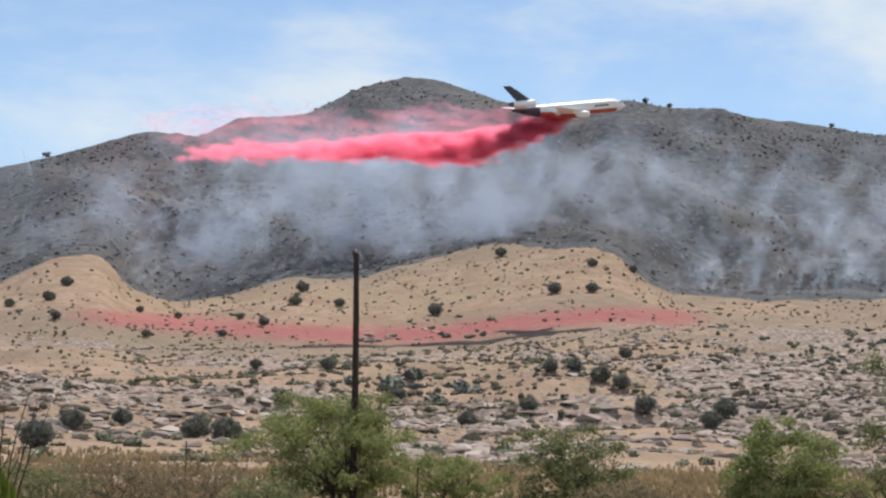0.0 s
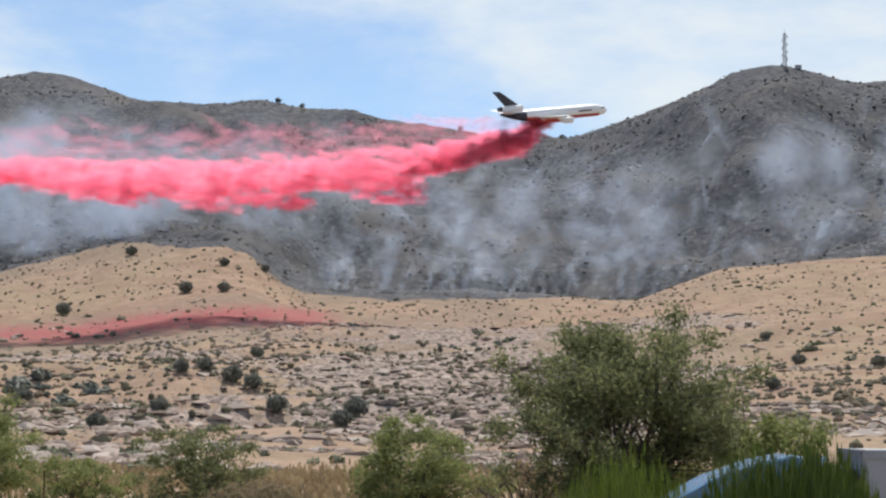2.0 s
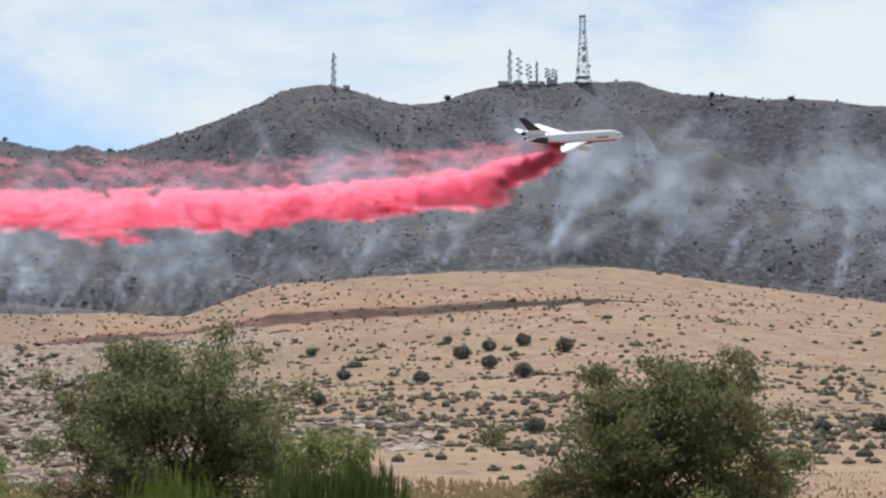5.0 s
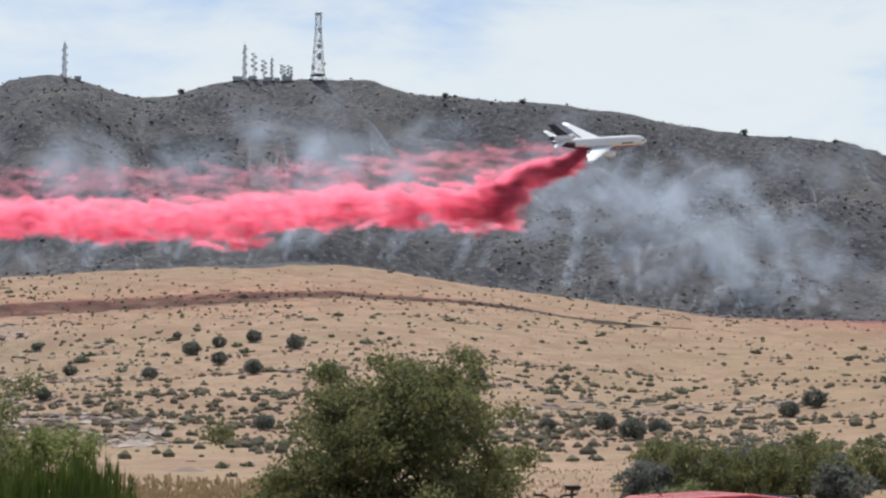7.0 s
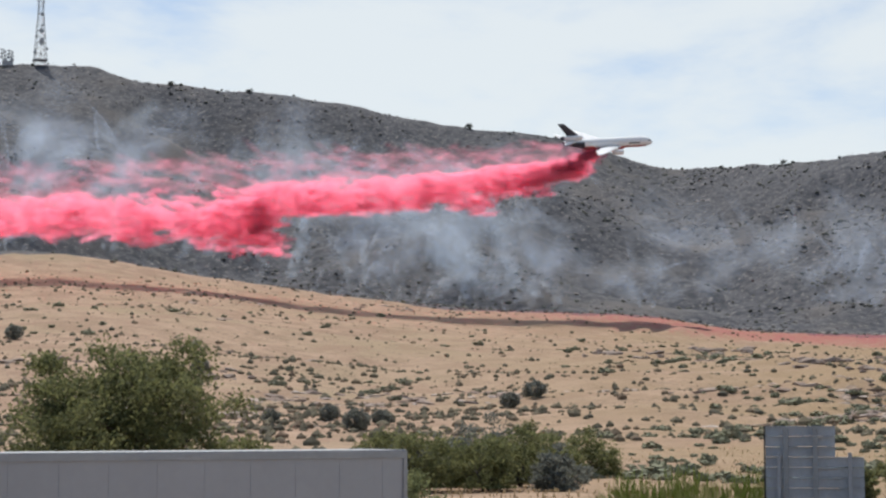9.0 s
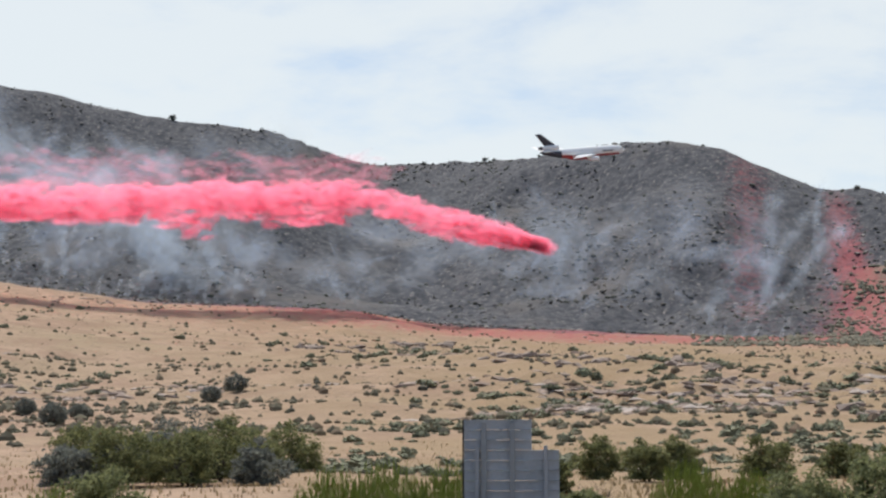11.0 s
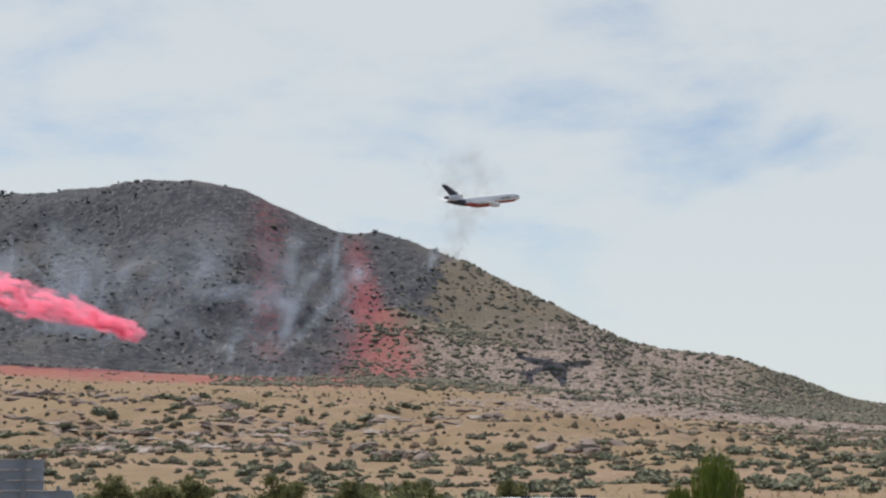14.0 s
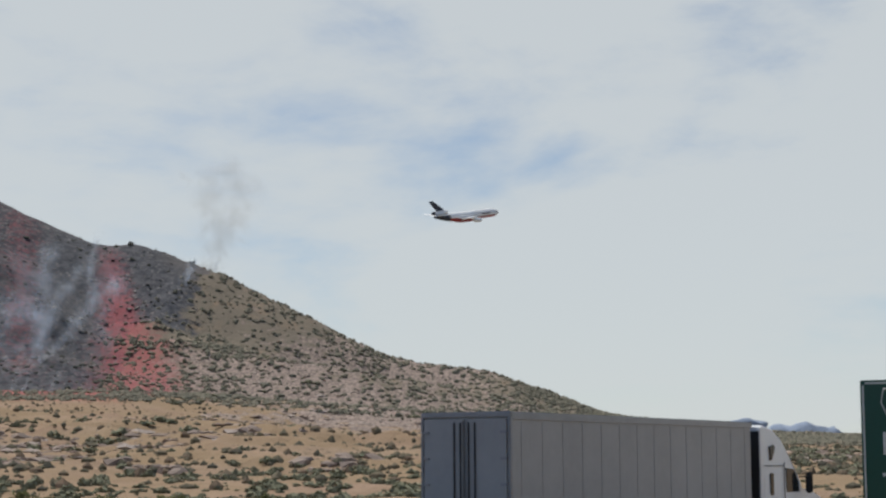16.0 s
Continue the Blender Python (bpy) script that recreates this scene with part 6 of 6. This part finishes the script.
    if sleeper_slope:
        roof = [(x0, 1.0), (x0, 3.95), (x0 + 0.3, 4.0), (x0 + 1.0, 3.86), (x0 + 2.0, 3.5), (x0 + 2.9, 3.0), (x0 + 3.65, 2.3), (x0 + 3.8, 1.95), (x0 + 4.9, 1.78), (x0 + 5.7, 1.55), (x0 + 5.85, 1.15), (x0 + 5.85, 0.55), (x0 + 4.6, 0.5), (x0, 0.7)]
    else:
        roof = [(x0, 1.0), (x0, 3.98), (x0 + 0.35, 4.05), (x0 + 1.0, 3.95), (x0 + 1.75, 3.6), (x0 + 2.35, 3.1), (x0 + 2.75, 2.72), (x0 + 3.35, 2.2), (x0 + 3.5, 1.95), (x0 + 4.7, 1.8), (x0 + 5.6, 1.55), (x0 + 5.8, 1.15), (x0 + 5.8, 0.55), (x0 + 4.6, 0.5), (x0, 0.7)]
    cab = part("cab", profile_body(roof, 1.22, 0.1, lambda z: 0.05 * max(0.0, z - 2.6)), cab_mat, root, smooth=False)
    bm = bmesh.new()
    add_box(bm, (0.05, 2.2, 2.8), (x0 - 0.03, 0, 2.45), (0, 0, 0), 0.015)
    part("rear_wall", bm, BLACK, cab, "dark rear wall of the sleeper")
    for s in (-1, 1):
        bm = bmesh.new()
        add_box(bm, (0.3, 0.04, 2.9), (x0 - 0.13, s * 1.2, 2.5), (0, 0, 0), 0.012)
        part("side_extender", bm, cab_mat, cab)
        bm = bmesh.new()
        pts = [(x0 + 0.62, 3.35), (x0 + 0.98, 3.42), (x0 + 1.06, 3.3), (x0 + 0.8, 2.92), (x0 + 0.66, 2.9)]
        rows = [[(x, s * y, z) for x, z in pts] for y in (1.16, 1.215)]
        loft(bm, rows)
        bmesh.ops.recalc_face_normals(bm, faces=bm.faces)
        part("sleeper_window", bm, TINT, cab)
        bm = bmesh.new()
        add_box(bm, (0.3, 0.05, 0.72), (x0 + 0.75, s * 1.2, 2.12), (0, 0, 0), 0.02)
        part("sleeper_vent", bm, TINT, cab)
        bm = bmesh.new()
        pts = [(x0 + 2.05, 2.65), (x0 + 2.8, 2.6), (x0 + 3.2, 2.15), (x0 + 3.22, 1.85), (x0 + 2.05, 1.85)]
        loft(bm, [[(x, s * y, z) for x, z in pts] for y in (1.17, 1.225)])
        bmesh.ops.recalc_face_normals(bm, faces=bm.faces)
        door = part("door_window", bm, TINT, cab)
        bm = bmesh.new()
        add_box(bm, (0.03, 0.02, 2.0), (x0 + 1.86, s * 1.222, 1.85))
        part("door_seam", bm, BLACK, cab)
        bm = bmesh.new()
        add_box(bm, (1.7, 0.014, 0.025), (x0 + 0.95, s * 1.222, 2.72))
        part("fairing_seam", bm, BLACK, cab)
        bm = bmesh.new()
        add_box(bm, (0.16, 0.24, 0.72), (x0 + 3.55, s * 1.46, 2.15), (0, 0, 0), 0.05)
        add_box(bm, (0.05, 0.3, 0.05), (x0 + 3.4, s * 1.3, 2.35))
        part("mirror", bm, BLACK, cab, "black door mirror")
        bm = bmesh.new()
        add_box(bm, (0.18, 0.36, 0.3), (x0 + 5.68, s * 0.9, 1.15), (0, 0, s * -15), 0.06)
        part("headlamp", bm, LAMP_CLEAR, cab)
        bm = bmesh.new()
        add_tube(bm, [(x0 + 0.9, s * 1.05, 0.62), (x0 + 2.6, s * 1.05, 0.62)], 0.32, 16)
        part("fuel_tank", bm, CHROME, root)
        for x in (1.1, 2.35):
            wheel(root, (x, s * 0.98, 0.51), 0.51, 0.5)
        for x in (x0 - 1.0, x0 + 0.25):
            wheel(root, (x, s * 0.98, 0.51), 0.51, 0.5)
        wheel(root, (x0 + 4.75, s * 1.05, 0.51), 0.51, 0.32)
    bm = bmesh.new()
    pts = [(x0 + 2.72, 2.68), (x0 + 3.45, 2.03), (x0 + 3.47, 2.05), (x0 + 2.75, 2.74)] if not sleeper_slope else [(x0 + 3.12, 2.86), (x0 + 3.68, 2.12), (x0 + 3.72, 2.14), (x0 + 3.18, 2.92)]
    loft(bm, [[(x + 0.02, y, z + 0.02) for x, z in pts] for y in (-1.0, 1.0)])
    bmesh.ops.recalc_face_normals(bm, faces=bm.faces)
    part("windscreen", bm, TINT, cab)
    bm = bmesh.new()
    add_box(bm, (0.06, 1.2, 0.9), (x0 + 5.83, 0, 1.15), (0, 0, 0), 0.02)
    part("grille", bm, CHROME, cab)
    bm = bmesh.new()
    add_box(bm, (0.18, 2.4, 0.35), (x0 + 5.9, 0, 0.6), (0, 0, 0), 0.05)
    part("bumper", bm, cab_mat, cab)
    return root


truck_blue = make_truck("blue tractor pulling a white box trailer, greyed as in shade", CAB_BLUE, VAN_SHADED, True)
truck_white = make_truck("white tractor pulling a white box trailer, greyed as in shade", CAB_WHITE, VAN_SHADED, True)
truck_near = make_truck("white sleeper tractor pulling a white ribbed box trailer", CAB_WHITE, VAN_WHITE, False)


def make_suv():
    root = thing("red_car", pose(0, 0, 0), "red sport utility car with a bicycle on its rear rack", "car")
    side = [(-2.3, 0.45), (-2.35, 0.95), (-2.2, 1.1), (-1.95, 1.55), (-1.55, 1.70), (-0.2, 1.76), (0.6, 1.68), (1.3, 1.15), (2.15, 1.0), (2.3, 0.75), (2.3, 0.4)]
    body = part("body", profile_body(side, 0.92, 0.1, lambda z: 0.14 * max(0.0, z - 1.0)), CAR_RED, root, smooth=False)
    for s in (-1, 1):
        for x0, x1 in ((-1.7, -0.75), (-0.65, 0.2)):
            bm = bmesh.new()
            loft(bm, [[(x0, s * y, 1.12), (x1 + 0.12, s * y, 1.12), (x1, s * (y - 0.07), 1.55), (x0 + 0.14, s * (y - 0.07), 1.55)] for y in (0.88, 0.93)])
            bmesh.ops.recalc_face_normals(bm, faces=bm.faces)
            part("side_window", bm, TINT, body)
        for x in (-1.4, 1.42):
            wheel(root, (x, s * 0.82, 0.35), 0.35, 0.24)
        bm = bmesh.new()
        add_box(bm, (0.08, 0.22, 0.3), (-2.3, s * 0.72, 0.98), (0, 0, 0), 0.03)
        part("tail_lamp", bm, LAMP_RED, body)
        bm = bmesh.new()
        add_box(bm, (0.12, 0.3, 0.14), (2.22, s * 0.65, 0.85), (0, 0, 0), 0.04)
        part("headlamp", bm, LAMP_CLEAR, body)
    bm = bmesh.new()
    loft(bm, [[(0.66, y, 1.68), (1.28, y, 1.2), (1.3, y, 1.22), (0.68, y, 1.71)] for y in (-0.68, 0.68)])
    bmesh.ops.recalc_face_normals(bm, faces=bm.faces)
    part("windscreen", bm, TINT, body)
    bm = bmesh.new()
    add_tube(bm, [(-1.35, 0, 1.72), (-1.5, 0, 1.86)], [0.012, 0.006], 6)
    part("aerial", bm, BLACK, body)
    rack = bmesh.new()
    add_box(rack, (0.9, 0.06, 0.06), (-2.7, 0, 0.5), (0, 0, 0), 0.01)
    add_box(rack, (0.06, 0.06, 1.0), (-3.0, 0, 0.95), (0, 0, 0), 0.01)
    part("bike_rack", rack, BLACK, root, "black hitch rack")
    bike = bmesh.new()
    for y in (-0.52, 0.52):
        add_tube(bike, [(-3.05, y + 0.33 * math.cos(k * math.pi / 12), 0.95 + 0.33 * math.sin(k * math.pi / 12)) for k in range(25)], 0.02, 5)
    for a, b in (((-0.52, 0.95), (-0.15, 0.95)), ((-0.15, 0.95), (-0.28, 1.45)), ((-0.28, 1.45), (-0.52, 0.95)), ((-0.15, 0.95), (0.33, 1.5)), ((-0.28, 1.45), (0.33, 1.5)), ((0.33, 1.6), (0.52, 0.95)), ((-0.28, 1.4), (-0.32, 1.82))):
        add_tube(bike, [(-3.05, a[0], a[1]), (-3.05, b[0], b[1])], 0.02, 6)
    frame_part = part("bicycle", bike, RUST, root, "dark bicycle on the rack")
    bm = bmesh.new()
    add_box(bm, (0.28, 0.16, 0.07), (-3.05, -0.33, 1.86), (0, 0, 0), 0.03)
    part("saddle", bm, BLACK, frame_part)
    bm = bmesh.new()
    add_tube(bm, [(-3.42, 0.3, 1.74), (-3.2, 0.34, 1.72), (-3.05, 0.33, 1.6), (-2.9, 0.34, 1.72), (-2.68, 0.3, 1.74)], 0.022, 6)
    part("handlebar", bm, BLACK, frame_part)
    return root


red_car = make_suv()


def make_pickup():
    """A white pickup with a camper shell, parked on the shoulder."""
    r = 30.0
    at = ground_at(66.95, r)
    root = thing("pickup_truck", pose(at.x, at.y, 0.0, 0, 0, 90 - ROAD_AZ), "white pickup with a windowed camper shell parked on the shoulder", "car")
    root.location.z = at.z
    top = EYE + r * math.tan(radians(-1.19)) - at.z
    h = top - 0.02
    rear = -2.1
    side = [(rear, 0.55), (rear - 0.02, 1.05), (rear + 0.02, 1.12), (2.2, 1.12), (3.2, 1.05), (3.3, 0.8), (3.3, 0.5)]
    body = part("body", profile_body(side, 0.95, 0.06), CAB_WHITE, root)
    shell = [(rear + 0.03, 1.1), (rear + 0.10, 1.3), (rear + 0.34, h - 0.05), (rear + 0.5, h), (rear + 1.2, h + 0.02), (rear + 1.9, h), (rear + 2.0, 1.1)]
    cap = part("camper_shell", profile_body(shell, 0.92, 0.09, lambda z: 0.1 * max(0.0, z - 1.1)), CAB_WHITE, root)
    cabin = [(rear + 2.08, 1.1), (rear + 2.12, h - 0.1), (rear + 2.3, h - 0.03), (rear + 3.3, h - 0.05), (rear + 4.05, 1.12)]
    cab = part("cab", profile_body(cabin, 0.9, 0.09, lambda z: 0.1 * max(0.0, z - 1.1)), CAB_WHITE, root)
    bm = bmesh.new()
    add_box(bm, (0.03, 1.5, h - 1.42), (rear + 0.17, 0, (h + 1.2) / 2), (0, 17, 0), 0.01)
    seal = part("window_seal", bm, BLACK, cap)
    bm = bmesh.new()
    add_box(bm, (0.03, 1.38, h - 1.54), (rear + 0.145, 0, (h + 1.2) / 2), (0, 17, 0), 0.01)
    part("rear_window", bm, SHELL_GLASS, cap, "pale glass in a black seal")
    for s in (-1, 1):
        for x0, x1, mat, host in ((rear + 0.62, rear + 1.78, SHELL_GLASS, cap), (rear + 2.3, rear + 3.35, TINT, cab)):
            for grow, m, off in ((0.05, BLACK, 0.0), (0.0, mat, 0.012)):
                bm = bmesh.new()
                z0, z1 = 1.2 - grow, h - 0.17 + grow
                loft(bm, [[(x0 - grow, s * (0.915 + y), z0), (x1 + grow, s * (0.915 + y), z0), (x1 + grow - 0.05, s * (0.86 + y), z1), (x0 - grow + 0.05, s * (0.86 + y), z1)] for y in (-0.06 + off, 0.0 + off)])
                bmesh.ops.recalc_face_normals(bm, faces=bm.faces)
                part("side_window" if m is not BLACK else "window_seal", bm, m, host)
        for x in (rear + 1.0, 2.35):
            wheel(root, (x, s * 0.82, 0.38), 0.38, 0.25)
        bm = bmesh.new()
        add_box(bm, (0.08, 0.12, 0.35), (rear - 0.01, s * 0.84, 0.9), (0, 0, 0), 0.02)
        part("tail_lamp", bm, LAMP_RED, body)
    for x, y in ((rear + 0.95, 0.3), (rear + 1.65, -0.4), (rear + 1.95, -0.1)):
        bm = bmesh.new()
        add_box(bm, (0.16, 0.1, 0.05), (x, y, h + 0.03), (0, 0, 0), 0.015)
        part("roof_fitting", bm, BLACK, cap)
    bm = bmesh.new()
    add_box(bm, (0.12, 1.8, 0.18), (rear - 0.08, 0, 0.58), (0, 0, 0), 0.03)
    part("bumper", bm, CHROME, root)
    return root


make_pickup()


def on_road(q, s, z, backward=False):
    """A pose on the highway: q metres across it, s metres along it."""
    return pose(ROAD_N[0] * q + ROAD_D[0] * s, ROAD_N[1] * q + ROAD_D[1] * s, z, 0, 0, 90 - ROAD_AZ + (180 if backward else 0))


# ---------------------------------------------------------------- what moves
def motions():
    walk(air_tanker, [(t, plane_pose(t)) for t in np.arange(0, 16.01, 0.5)])
    for ob, release, fall, aside, ahead, tilt in drop:
        times = {0.0, 16.0, *(x for x in np.arange(1.0, 16, 1.0) if x < release - 0.3), *(round(release + d, 3) for d in (-0.3, 0, 0.1, 0.233, 0.5, 1.0, 2, 4, 8) if 0 < release + d < 16)}
        walk(ob, [(t, puff_pose(release, fall, aside, ahead, tilt, t)) for t in sorted(times)])
    # along the highway, at even speeds
    for ob, q, z, s, t0, v, back in ((truck_blue, 43.1, -2.05, 2.6, 2.2, -33.0, True), (truck_white, 43.1, -2.05, 23.6, 8.4, -28.5, True),
                                     (truck_near, 24.75, 0.0, 43.0, 16.0, 33.15, False), (red_car, 27.6, 0.0, 12.3, 6.9, 36.0, False)):
        walk(ob, [(t, on_road(q, s + v * (t - t0) + (16.15 if back else 0), z, back)) for t in np.arange(0, 16.01, 2.0)])
    for root, at, turn, speed in smoke:
        walk(root, [(0.0, pose(at.x, at.y, at.z - 1, 0, 0, turn)), (16.0, pose(at.x + 5 * speed, at.y, at.z - 1 + 4 * speed, 0, 0, turn))])


motions()
